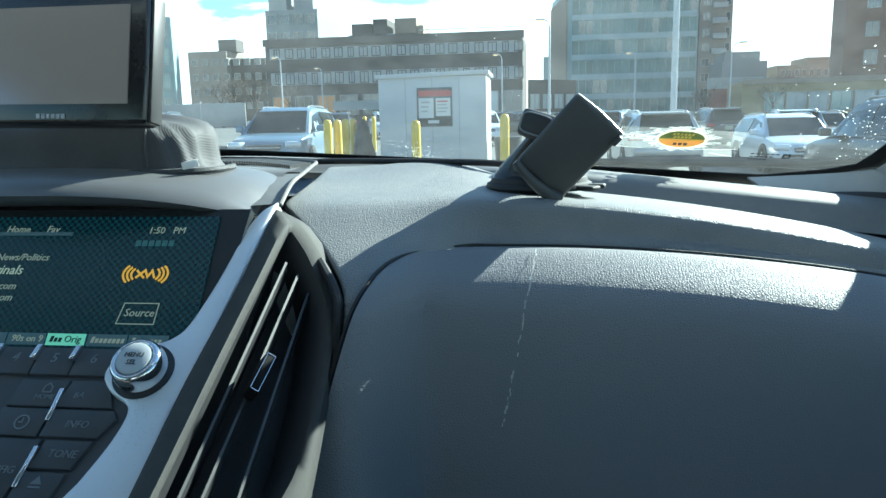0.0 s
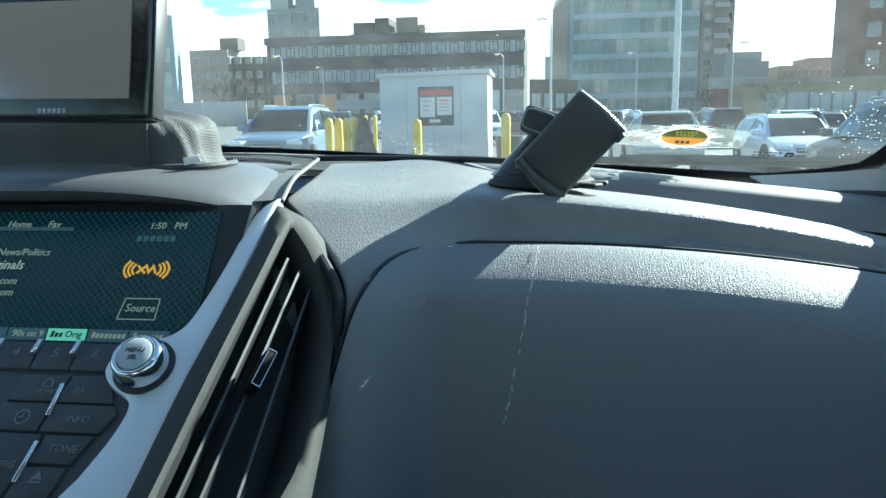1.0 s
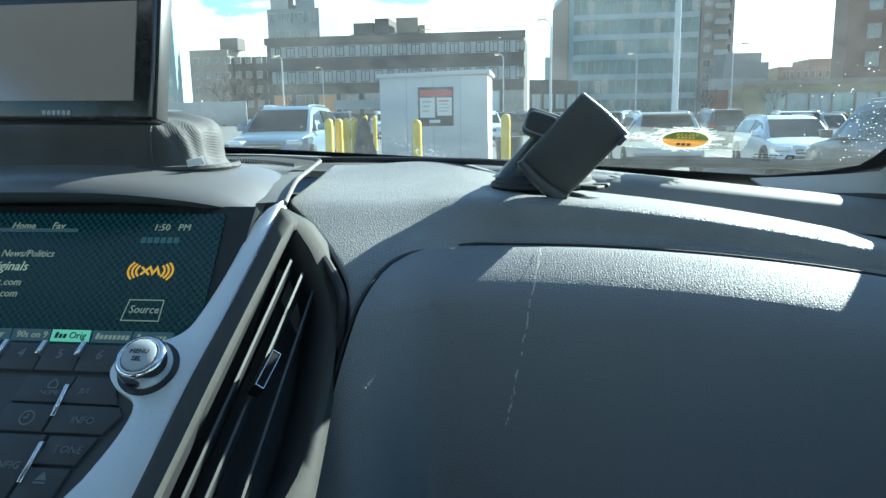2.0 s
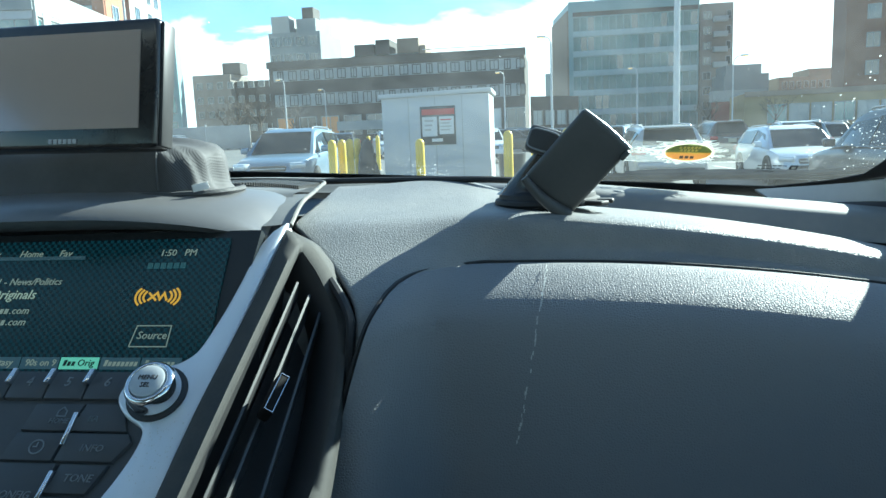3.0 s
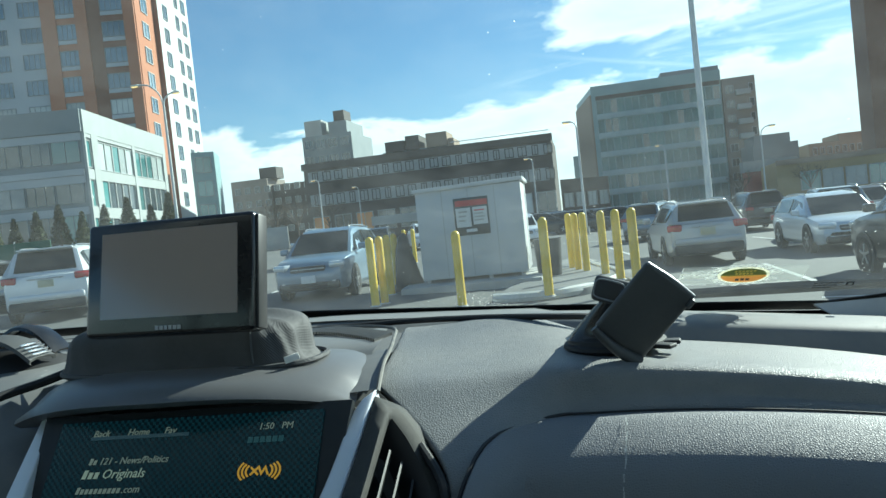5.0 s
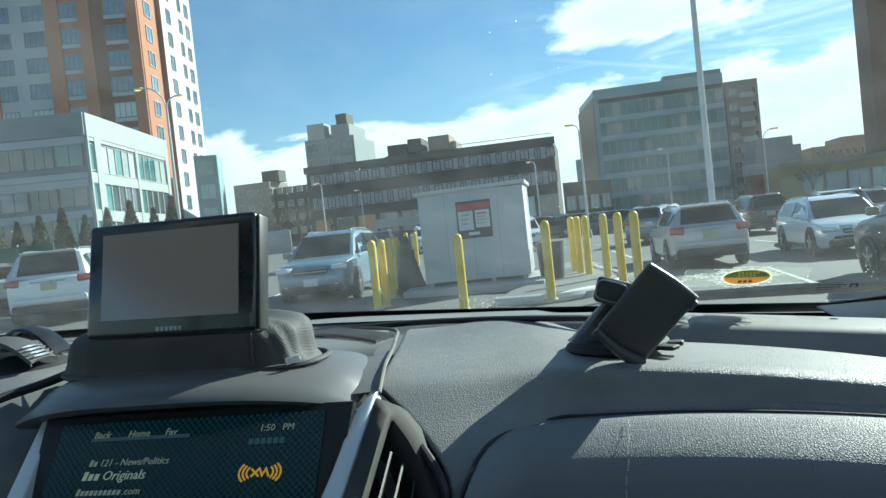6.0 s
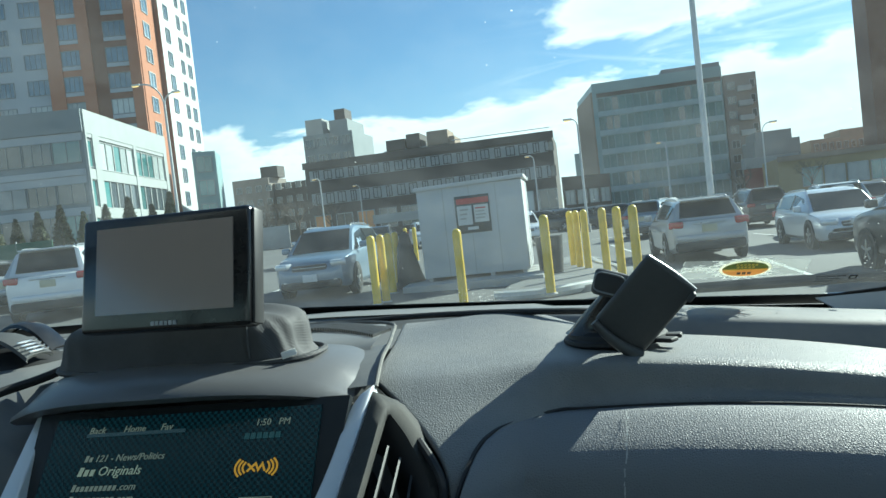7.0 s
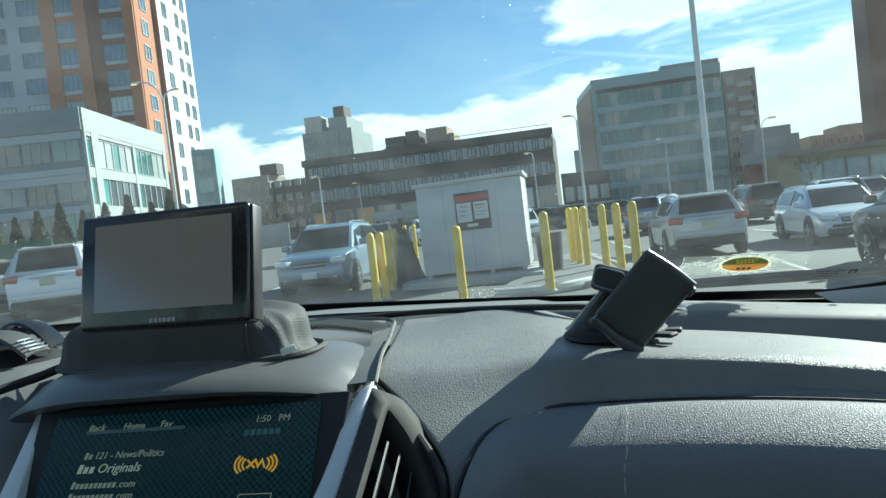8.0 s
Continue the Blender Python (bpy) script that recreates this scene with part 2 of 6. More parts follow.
def smooth_path(pts, k=6):
    """Catmull-Rom through the points."""
    pts = [Vector(p) for p in pts]
    out = []
    for i in range(len(pts) - 1):
        a, b, c, d = pts[max(i - 1, 0)], pts[i], pts[i + 1], pts[min(i + 2, len(pts) - 1)]
        for j in range(k):
            t = j / k
            out.append(0.5 * ((2 * b) + (c - a) * t + (2 * a - 5 * b + 4 * c - d) * t * t + (3 * b - a - 3 * c + d) * t ** 3))
    return out + [pts[-1]]


def tube(bm, pts, r, n=8, k=6):
    path = smooth_path(pts, k)
    rings = []
    side = None
    for i, p in enumerate(path):
        way = (path[min(i + 1, len(path) - 1)] - path[max(i - 1, 0)]).normalized()
        if side is None:
            side = way.orthogonal().normalized()
        side = (side - way * side.dot(way)).normalized()
        up = way.cross(side)
        rr = r(i / (len(path) - 1)) if callable(r) else r
        rings.append([p + (side * math.cos(a) + up * math.sin(a)) * rr for a in (2 * math.pi * j / n for j in range(n))])
    return loft(bm, rings, closed=True, caps=True)


def prism(bm, outline, m, z0, z1, bevel=0.0, seg=2):
    """A plate with the outline (2D, in the frame m), from z0 to z1 along the frame's normal."""
    a = [bm.verts.new(m @ Vector((x, y, z0))) for x, y in outline]
    f = bm.faces.new(a)
    r = bmesh.ops.extrude_face_region(bm, geom=[f])
    up = [v for v in r["geom"] if isinstance(v, bmesh.types.BMVert)]
    bmesh.ops.translate(bm, verts=up, vec=m.to_3x3() @ Vector((0, 0, z1 - z0)))
    if bevel:
        es = [e for e in bm.edges if e.verts[0] in up and e.verts[1] in up]
        bmesh.ops.bevel(bm, geom=es, offset=bevel, segments=seg, affect="EDGES", profile=0.5)
    return bm


def text(name, body, size, m, material, parent, shear=0.0, depth=0.0002, align="LEFT", xs=1.0, label=""):
    cu = bpy.data.curves.new(name, "FONT")
    cu.body, cu.size, cu.extrude, cu.shear, cu.align_x, cu.resolution_u = body, size, depth, shear, align, 2
    ob = new(name, cu)
    me = bpy.data.meshes.new_from_object(ob.evaluated_get(bpy.context.evaluated_depsgraph_get()))
    bpy.data.objects.remove(ob)
    me.transform(m @ Matrix.Diagonal((xs, 1, 1, 1)))
    me.materials.clear()
    me.materials.append(material)
    o = new(name, me)
    o.parent = parent
    if label:
        o["label"] = label
    return o


def frame_of(origin, ex, ey, ez):
    m = Matrix((ex, ey, ez)).transposed().to_4x4()
    m.translation = origin
    return m


def lerp(a, b, t):
    return a + (b - a) * t


def step(x, a, b):
    t = min(1, max(0, (x - a) / (b - a)))
    return t * t * (3 - 2 * t)


def table(x, rows):
    """Piecewise straight interpolation in rows of (x, value)."""
    for (a, va), (b, vb) in zip(rows, rows[1:]):
        if x <= b:
            return lerp(va, vb, min(1, max(0, (x - a) / (b - a))))
    return rows[-1][1]


# ---------------------------------------------------------------- dashboard of the car
CAR_X = -0.13          # the car's middle line
WS_SLOPE = 0.56        # rise of the windshield per metre


def ws_base(x):
    """The lower edge of the windshield: place along the car and height."""
    d = x - CAR_X
    y = 0.950 - 0.10 * d * d
    z = 1.268 - 0.057 * max(0, x + 0.2) + 0.02 * max(0, -x - 0.2)
    return y, z


def crest_z(x):
    return 1.2420 - 0.33 * max(0, x - 0.07) ** 2


def seam_z(x):
    return 1.2160 - 0.35 * max(0, x - 0.16) ** 2


def ledge_z(x):
    return 1.255 - 0.26 * max(0, x - 0.02) ** 2 - 0.012 * step(x, 0.05, 0.2)


def pad_profile(x):
    zc, zs, zl = crest_z(x), seam_z(x), ledge_z(x)
    right = [(0.775, zl - 0.012), (0.770, zl), (0.735, lerp(zl, zc, 0.25) + 0.002), (0.70, lerp(zl, zc, 0.5) + 0.004), (0.66, lerp(zl, zc, 0.75) + 0.004),
             (0.628, zc + 0.0060), (0.614, zc + 0.0050), (0.6075, zc + 0.0025), (0.6045, zc - 0.0035), (0.6030, zc - 0.014),
             (0.599, zs + 0.003), (0.595, zs - 0.001), (0.589, zs - 0.02), (0.58, zs - 0.08), (0.56, 0.98)]
    left = [(0.775, 1.246), (0.770, 1.258), (0.735, 1.252), (0.70, 1.2485), (0.66, 1.2455),
            (0.628, 1.2432), (0.610, 1.2412), (0.594, 1.2362), (0.572, 1.2275), (0.548, 1.2187),
            (0.528, 1.2105), (0.512, 1.2015), (0.500, 1.188), (0.484, 1.150), (0.430, 0.98)]
    w = step(x, 0.062, 0.142)
    return [(lerp(a[0], b[0], w), lerp(a[1], b[1], w)) for a, b in zip(left, right)]


def pad_left(y):
    return table(y, [(0.43, 0.044), (0.462, 0.0488), (0.4816, 0.0555), (0.4914, 0.0571), (0.5032, 0.0573), (0.5095, 0.0558), (0.5187, 0.051), (0.5467, 0.0329), (0.5777, 0.0100), (0.5950, -0.0060), (0.6030, -0.0170), (0.619, -0.0205), (0.645, -0.0225), (0.678, -0.0260), (0.726, -0.0350), (0.775, -0.0450), (0.84, -0.075)])


dash = thing("dashboard", "dark grey grained vinyl car dashboard, dusty and scuffed", "dashboard")
cols = [-0.001, 0, 0.012, 0.03, 0.05, 0.075, 0.10, 0.125, 0.15, 0.175, 0.2, 0.23, 0.26, 0.3, 0.35, 0.4, 0.46, 0.52, 0.58, 0.64, 0.72, 0.82, 0.92, 1.0]
rows = []
for i in range(15):
    row = []
    for c in cols:
        x = c * 0.62
        for _ in range(4):
            y, z = pad_profile(x)[i]
            xl = pad_left(y)
            x = xl + (0.60 - xl) * c
        y, z = pad_profile(x)[i]
        if i < 4:
            y += (0.054, 0.054, 0.032, 0.012)[i] * (1 - step(x, 0.07, 0.17))
            z += (0.0045, 0.0045, 0.003, 0.001)[i] * (1 - step(x, 0.12, 0.19)) * step(x, -0.02, 0.06)
        if c < 0:
            x, y, z = x + 0.003, y + 0.016, z - 0.014
        row.append((x, y, z))
    rows.append(row)
bm = loft(BM(), rows)
pad = part("passenger_pad", bm, M_PAD, dash, "dark grey grained soft vinyl pad", sharp=60)
sub = pad.modifiers.new("round", "SUBSURF")
sub.levels = sub.render_levels = 2

# the raised back tier between the pad and the windshield
rows = []
for k, (yy, dz) in enumerate(((0.772, -0.022), (0.778, -0.016), (0.785, -0.004), (0.790, 0.001), (0.80, 0.0035), (0.83, 0.005), (0.86, 0.004), (0.955, -0.008))):
    row = []
    for j in range(41):
        x = -0.86 + 1.46 * j / 40
        zb = 1.2545 - 0.11 * max(0, x - 0.2) - 0.045 * max(0, min(x, 0.2) + 0.15)
        lo = 1.0 if x > 0.12 else 0.35
        row.append((x, yy + 0.056 * (1 - step(x, 0.04, 0.20)) * (1 if k < 5 else 0.4) - 0.05 * max(0, -x - 0.45), zb + 0.0055 + dz * (lo if dz < 0 else 1)))
    rows.append(row)
part("back_tier", loft(BM(), rows), M_DASHTOP, dash, "grey matte plastic strip below the windshield", sharp=60)

# middle and driver's side of the dash top
rows = []
for yy, zz in ((0.82, 1.256), (0.78, 1.2605), (0.70, 1.2625), (0.64, 1.262), (0.60, 1.258), (0.57, 1.250), (0.54, 1.234), (0.52, 1.20), (0.50, 1.12), (0.49, 0.95)):
    row = []
    for j in range(25):
        f = j / 24
        xr = pad_left(max(yy, 0.56)) - 0.002
        x = lerp(-0.86, xr, f)
        row.append((x, yy + (0.03 if x < -0.33 else 0) * step(-x, 0.3, 0.4), zz - 0.02 * step(-x, 0.42, 0.7) - (0.03 if -0.29 < x < 0.2 and yy < 0.63 else 0)))
    rows.append(row)
part("driver_side_top", loft(BM(), rows), M_DASHTOP, dash, "dusty grey plastic dash top", sharp=60)

# pale worn edging between the middle and the pad
bm = tube(BM(), [(0.003, 0.556, 1.2475), (-0.004, 0.60, 1.2580), (-0.011, 0.65, 1.2620), (-0.021, 0.70, 1.2635), (-0.030, 0.740, 1.2640), (-0.045, 0.765, 1.2640), (-0.075, 0.785, 1.2640), (-0.13, 0.803, 1.2640), (-0.20, 0.808, 1.2635)],
          lambda t: 0.0017, n=8)
part("edging", bm, mat("worn_edging", (0.075, 0.076, 0.076), 0.6, color2=(0.20, 0.19, 0.165), scale=60, amount=0.8, bump=0.04, bump_scale=900), dash, "pale worn plastic edging")

part("tier_gap", tube(BM(), [(-0.1452, 0.8334, 1.2595), (-0.0974, 0.8279, 1.2595), (-0.0538, 0.8322, 1.2595), (-0.0153, 0.8287, 1.2595), (0.0296, 0.8166, 1.2595), (0.0726, 0.8009, 1.2595), (0.119, 0.7765, 1.2595), (0.160, 0.7770, 1.2560), (0.20, 0.784, 1.2470)], 0.0032, 8, 2), M_RUBBER, dash, "dark joint behind the pad")
part("pad_seam", tube(BM(), [(-0.0150, 0.6040, 1.2355), (-0.0080, 0.5970, 1.2330), (0.0085, 0.5745, 1.2265), (0.0295, 0.5440, 1.2165), (0.0425, 0.5250, 1.2085), (0.0520, 0.5105, 1.2000), (0.0558, 0.5020, 1.1905), (0.0560, 0.4900, 1.1650), (0.0550, 0.4820, 1.1450), (0.0490, 0.4640, 1.0860), (0.0430, 0.4300, 0.9850)], 0.0030, 8, 2), M_RUBBER, dash, "dark seam between pad and vent")
part("shoulder", loft(BM(), [[(0.002, 0.562, 1.2480), (-0.004, 0.600, 1.2570), (-0.010, 0.650, 1.2612)], [(-0.022, 0.562, 1.2465), (-0.026, 0.600, 1.2560), (-0.034, 0.650, 1.2610)], [(-0.060, 0.570, 1.2400), (-0.062, 0.600, 1.2530), (-0.066, 0.650, 1.2605)]]), M_DASHTOP, dash, "grey plastic beside the console hood")
# defroster grille: a shallow frame with narrow ribs
for j in range(44):
    x = -0.185 + 0.0034 * j
    y0 = 0.800 - 2.2 * max(0, x + 0.12) ** 1.35
    part("grille_rib", box(BM(), (x + 0.006, y0 - 0.022, 1.2638), (0.0014, 0.034, 0.003), Matrix.Rotation(radians(-14), 3, "Z")), M_BLACK, dash)

# glovebox door with a rounded upper corner
GLOVE_PROFILE = [(0.0, 0.5885, 0.0), (0.004, 0.583, 0.0010), (0.012, 0.574, -0.0005), (0.024, 0.561, -0.0058), (0.036, 0.549, -0.0125), (0.045, 0.541, -0.0190),
            (0.056, 0.534, -0.0285), (0.08, 0.527, -0.052), (0.12, 0.518, -0.092), (0.17, 0.507, -0.14), (0.24, 0.49, -0.21)]
GLOVE_PROFILE = [tuple(q_) for q_ in smooth_path(GLOVE_PROFILE, 6)]


def glove_point(x, v):
    """v runs down the door from its top edge."""
    zs = seam_z(x) - 0.0015
    y = table(v, [(p[0], p[1]) for p in GLOVE_PROFILE])
    dz = table(v, [(p[0], p[2]) for p in GLOVE_PROFILE])
    z = zs + dz
    prof = sorted((b, a) for a, b in pad_profile(x)[6:])
    return x, min(y - 0.004, table(z, prof) - 0.011 * step(z, 1.22, 1.19) - 0.002), z


VS = [0, 0.002, 0.004, 0.007, 0.010, 0.014, 0.018, 0.022, 0.026, 0.030, 0.034, 0.038, 0.042, 0.046, 0.050, 0.055, 0.061, 0.068, 0.078, 0.09, 0.105, 0.125, 0.15, 0.18, 0.21, 0.24]
rows = []
for v in VS:
    left = table(v, [(0, 0.128), (0.003, 0.106), (0.007, 0.094), (0.012, 0.086), (0.018, 0.080), (0.026, 0.0755), (0.045, 0.069), (0.08, 0.060), (0.12, 0.051), (0.17, 0.043), (0.24, 0.034)])
    row = [Vector(glove_point(lerp(left, 0.60, c ** 1.4), v)) for c in (j / 34 for j in range(35))]
    rows.append([row[0] + Vector((0.002, 0.022, 0)), row[0] + Vector((-0.0005, 0.003, 0))] + row)
rows.insert(0, [q_ + Vector((0, 0.020, -0.004)) for q_ in rows[0]])
bm = loft(BM(), rows)
glove = thing("glovebox", "dark grey grained vinyl glovebox door with a long pale scratch", "glovebox")
part("door", bm, M_GLOVE, glove, sharp=50)
edge_pts = [rows[k][1] + Vector((-0.0016, 0.001, 0)) for k in range(len(rows) - 1, 1, -1)] + [rows[1][j] + Vector((0, 0.0020, 0.0012)) for j in range(2, len(rows[1]), 2)]
part("door_gap", tube(BM(), edge_pts, lambda t: 0.0016 - 0.0008 * step(t, 0.52, 0.66), 6, 2), M_RUBBER, glove, "dark gap round the door")
M_SCRATCH = mat("scratch", (0.62, 0.62, 0.60), 0.8, color2=(0.25, 0.25, 0.25), scale=160, amount=0.9)
bm = BM()
spots = random.Random(4)
for k in range(46):
    v = 0.010 + 0.0026 * k
    x = 0.172 - 0.020 * (k / 46) ** 1.2 + spots.uniform(-0.0006, 0.0006)
    a, b = Vector(glove_point(x, v)), Vector(glove_point(x - 0.0004, v + 0.0024))
    if spots.random() < 0.9 - 0.4 * k / 46:
        off = Vector((0, -0.0020, 0.0014))
        w = spots.uniform(0.00025, 0.0007)
        loft(bm, [[a + off + Vector((-w, 0, 0)), a + off + Vector((w, 0, 0))], [b + off + Vector((-w, 0, 0)), b + off + Vector((w, 0, 0))]])
part("scratch", bm, M_SCRATCH, glove, "pale ragged scratch")
settle(glove, (0.33, 0.50, 1.0))

# ---------------------------------------------------------------- centre stack
P = frame_of((0, 0.54, 1.236), (1, 0, 0), (0, 0.7809, 0.6247), (0, -0.6247, 0.7809))
Q = frame_of((0, 0.51, 1.21), (1, 0, 0), (0, 0.5896, 0.8077), (0, -0.8077, 0.5896))
stack = thing("center_console", "car centre console with silver trim, dark touch screen and black keys", "car console")
outer = [(0.0027, 0.0199), (-0.0021, -0.0227), (-0.0063, -0.0583), (-0.0093, -0.0827), (-0.0130, -0.1056), (-0.0178, -0.1436), (-0.0193, -0.1829), (-0.020, -0.26)]
inner = [(-0.0530, -0.26), (-0.0625, -0.20), (-0.0529, -0.1761), (-0.0456, -0.1576), (-0.0420, -0.143), (-0.0425, -0.1345), (-0.0470, -0.1300), (-0.0560, -0.1250), (-0.0635, -0.1170),
         (-0.0645, -0.1090), (-0.0600, -0.0975), (-0.0480, -0.0935), (-0.0387, -0.0918), (-0.0315, -0.0875), (-0.0262, -0.0792), (-0.0200, -0.0543),
         (-0.0155, -0.0275), (-0.0125, -0.0035), (-0.0060, 0.0120)]
def soft2(pts):
    return [(p.x, p.y) for p in smooth_path([(x, y, 0) for x, y in pts], 3)]
ring = soft2(outer) + soft2(inner)
part("trim", prism(BM(), ring, P, -0.012, 0.003, bevel=0.0022, seg=3), M_SILVER, stack, "brushed silver plastic trim")
part("trim", prism(BM(), [(2 * CAR_X - x, y) for x, y in reversed(ring)], P, -0.012, 0.003, bevel=0.0022, seg=3), M_SILVER, stack, "brushed silver plastic trim")
# dark body behind everything
part("console_body", box(BM(), P @ Vector((CAR_X, -0.10, -0.035)), (0.262, 0.26, 0.03), P.to_3x3(), 0.004), M_BLACK, stack)

# screen
M_SURROUND = mat("matte_screen_surround", (0.014, 0.017, 0.019), 0.45, scale=30, amount=0.3)
M_SCREEN = bpy.data.materials.new("screen_glass")
M_SCREEN.use_nodes = True
nt = M_SCREEN.node_tree
p = nt.nodes["Principled BSDF"]
p.inputs["Base Color"].default_value, p.inputs["Roughness"].default_value = (0.006, 0.010, 0.012, 1), 0.28
co = nt.nodes.new("ShaderNodeTexCoord")
mp = nt.nodes.new("ShaderNodeMapping")
mp.inputs["Rotation"].default_value, mp.inputs["Scale"].default_value = (radians(-53.9), 0, 0), (420, 420, 420)
ck = nt.nodes.new("ShaderNodeTexChecker")
ck.inputs["Scale"].default_value = 1.0
ck.inputs["Color1"].default_value, ck.inputs["Color2"].default_value = (0.016, 0.070, 0.092, 1), (0.003, 0.012, 0.018, 1)
nt.links.new(co.outputs["Object"], mp.inputs["Vector"]), nt.links.new(mp.outputs[0], ck.inputs["Vector"])
nt.links.new(ck.outputs["Color"], p.inputs["Emission Color"])
p.inputs["Emission Strength"].default_value = 0.10
p.inputs["Specular IOR Level"].default_value = 0.3
def glow(name, color, strength):
    return mat(name, [c * 0.3 for c in color], 0.4, scale=80, amount=0.1, emit=(color, strength * 0.75))
G_TEXT, G_BRIGHT, G_AMBER = glow("screen_text", (0.42, 0.45, 0.36), 0.13), glow("screen_text_bright", (0.60, 0.66, 0.50), 0.14), glow("screen_amber", (0.85, 0.42, 0.04), 0.24)
G_GREEN, G_BAR, G_DIM, G_INK = glow("screen_green", (0.20, 0.52, 0.36), 0.28), glow("screen_bar", (0.08, 0.14, 0.17), 0.12), glow("screen_dim", (0.04, 0.10, 0.11), 0.2), mat("screen_ink", (0.01, 0.03, 0.02), 0.4)
part("screen_surround", prism(BM(), [(-0.228, -0.060), (-0.034, -0.060), (-0.022, -0.030), (-0.013, 0.015), (-0.010, 0.047), (-0.250, 0.047), (-0.247, 0.015), (-0.238, -0.030)], Q, -0.0075, -0.0012), M_SURROUND, stack, "matte black surround of the screen")
screen = part("screen", prism(BM(), [(-0.232, -0.052), (-0.030, -0.052), (-0.029, 0.041), (-0.233, 0.041)], Q, -0.0030, 0.0), M_SCREEN, stack, "dark teal touch screen with a dotted pattern")
def on_screen(u, v, z=0.0006):
    return Q @ Matrix.Translation((u, v, z))
def bar(name, u0, u1, v0, v1, material, parent, z=0.0004, m=Q, thick=0.0003):
    return part(name, prism(BM(), [(u0, v0), (u1, v0), (u1, v1), (u0, v1)], m, z, z + thick), material, parent)
bar("menu_bar", -0.205, -0.128, 0.0270, 0.0295, G_BAR, screen)
for s, u in (("Back", -0.204), ("Home", -0.1765), ("Fav", -0.1475)):
    text("menu_word", s, 0.0068, on_screen(u, 0.0293), G_TEXT, screen, 0.2)
text("clock", "1:50   PM", 0.0066, on_screen(-0.0755, 0.0285), G_TEXT, screen, 0.1)
for k in range(6):
    bar("dim_mark", -0.082 + 0.0045 * k, -0.0785 + 0.0045 * k, 0.0195, 0.0235, G_DIM, screen)
def masked(u, v, size, n, material, z=0.0006):
    """Bars in place of n letters of a name; returns where the next word starts."""
    for k in range(n):
        a, b, h = u + k * size * 0.50, u + k * size * 0.50 + size * 0.34, size * (0.66 if k == 0 else 0.48)
        part("name_bar", prism(BM(), [(a, v), (b, v), (b + h * 0.2, v + h), (a + h * 0.2, v + h)], Q, z, z + 0.0003), material, screen)
    return u + (n + 0.3) * size * 0.50
u_ = masked(-0.2010, 0.0090, 0.0068, 2, G_TEXT)
text("station", "121 - News/Politics", 0.0068, on_screen(u_, 0.0090), G_TEXT, screen, 0.22)
u_ = masked(-0.2035, -0.0008, 0.0092, 3, G_BRIGHT)
text("title", "Originals", 0.0092, on_screen(u_, -0.0008), G_BRIGHT, screen, 0.22)
for v_ in (-0.0112, -0.0190):
    u_ = masked(-0.2050, v_, 0.0070, 10, G_TEXT)
    text("line", ".com", 0.0070, on_screen(u_ - 0.001, v_), G_TEXT, screen, 0.22)
# the radio mark: plain zigzag strokes between arcs
def stroke(name, pts, w, material, parent, m=Q, z=0.0004):
    pts = [Vector(q_) for q_ in pts]
    rings = []
    for k, q_ in enumerate(pts):
        a = (q_ - pts[k - 1]).normalized() if k else (pts[1] - q_).normalized()
        b = (pts[k + 1] - q_).normalized() if k + 1 < len(pts) else a
        d = (a + b).normalized() if (a + b).length > 0.1 else a
        n = Vector((-d.y, d.x)) * w / 2 / max(0.5, d.dot(a))
        rings.append([m @ Vector((*(q_ + n * s_), z + h_)) for s_, h_ in ((1, 0), (1, 0.0003), (-1, 0.0003), (-1, 0))])
    return part(name, loft(BM(), rings, closed=True, caps=True), material, parent)
cx = -0.0700
for side in (-1, 1):
    for k, r in enumerate((0.0095, 0.0122, 0.0149)):
        arc = [(cx + side * r * math.cos(a) , (r * 0.62) * math.sin(a)) for a in (radians(-38 + 7.6 * j) for j in range(11))]
        stroke("radio_arc", arc, 0.0013, G_AMBER, screen)
stroke("radio_mark", [(cx - 0.0062, 0.0026), (cx - 0.0005, -0.0026)], 0.0014, G_AMBER, screen)
stroke("radio_mark", [(cx - 0.0062, -0.0026), (cx - 0.0005, 0.0026), (cx + 0.0018, -0.0018), (cx + 0.0042, 0.0024), (cx + 0.0066, -0.0026)], 0.0014, G_AMBER, screen)
stroke("source_frame", [(-0.0810, -0.0330), (-0.0785, -0.0195), (-0.0560, -0.0195), (-0.0565, -0.0330), (-0.0810, -0.0330)], 0.0006, G_TEXT, screen)
stroke("source_frame", [(-0.2050, -0.0330), (-0.2030, -0.0240), (-0.1760, -0.0240), (-0.1775, -0.0330), (-0.2050, -0.0330)], 0.0006, G_TEXT, screen)
text("menu_word", "Menu", 0.0070, on_screen(-0.1990, -0.0306), G_TEXT, screen, 0.2)
text("source_word", "Source", 0.0070, on_screen(-0.0775, -0.0280), G_TEXT, screen, 0.2)
for s, n_, u, mt in (("Fantasy", 0, -0.1765, G_BAR), ("90s on 9", 0, -0.1500, G_BAR), ("Orig", 3, -0.1235, G_GREEN), ("", 8, -0.0965, G_BAR), ("", 7, -0.0700, G_BAR)):
    bar("preset_tab", u, u + 0.0255, -0.0475, -0.0400, mt, screen)
    ink = G_INK if mt is G_GREEN else G_TEXT
    u_ = masked(u + 0.0025, -0.0455, 0.0056, n_, ink, 0.0009) if n_ else u + 0.0030
    if s:
        text("preset_word", s, 0.0060, on_screen(u_, -0.0455, 0.0009), ink, screen, 0.12)

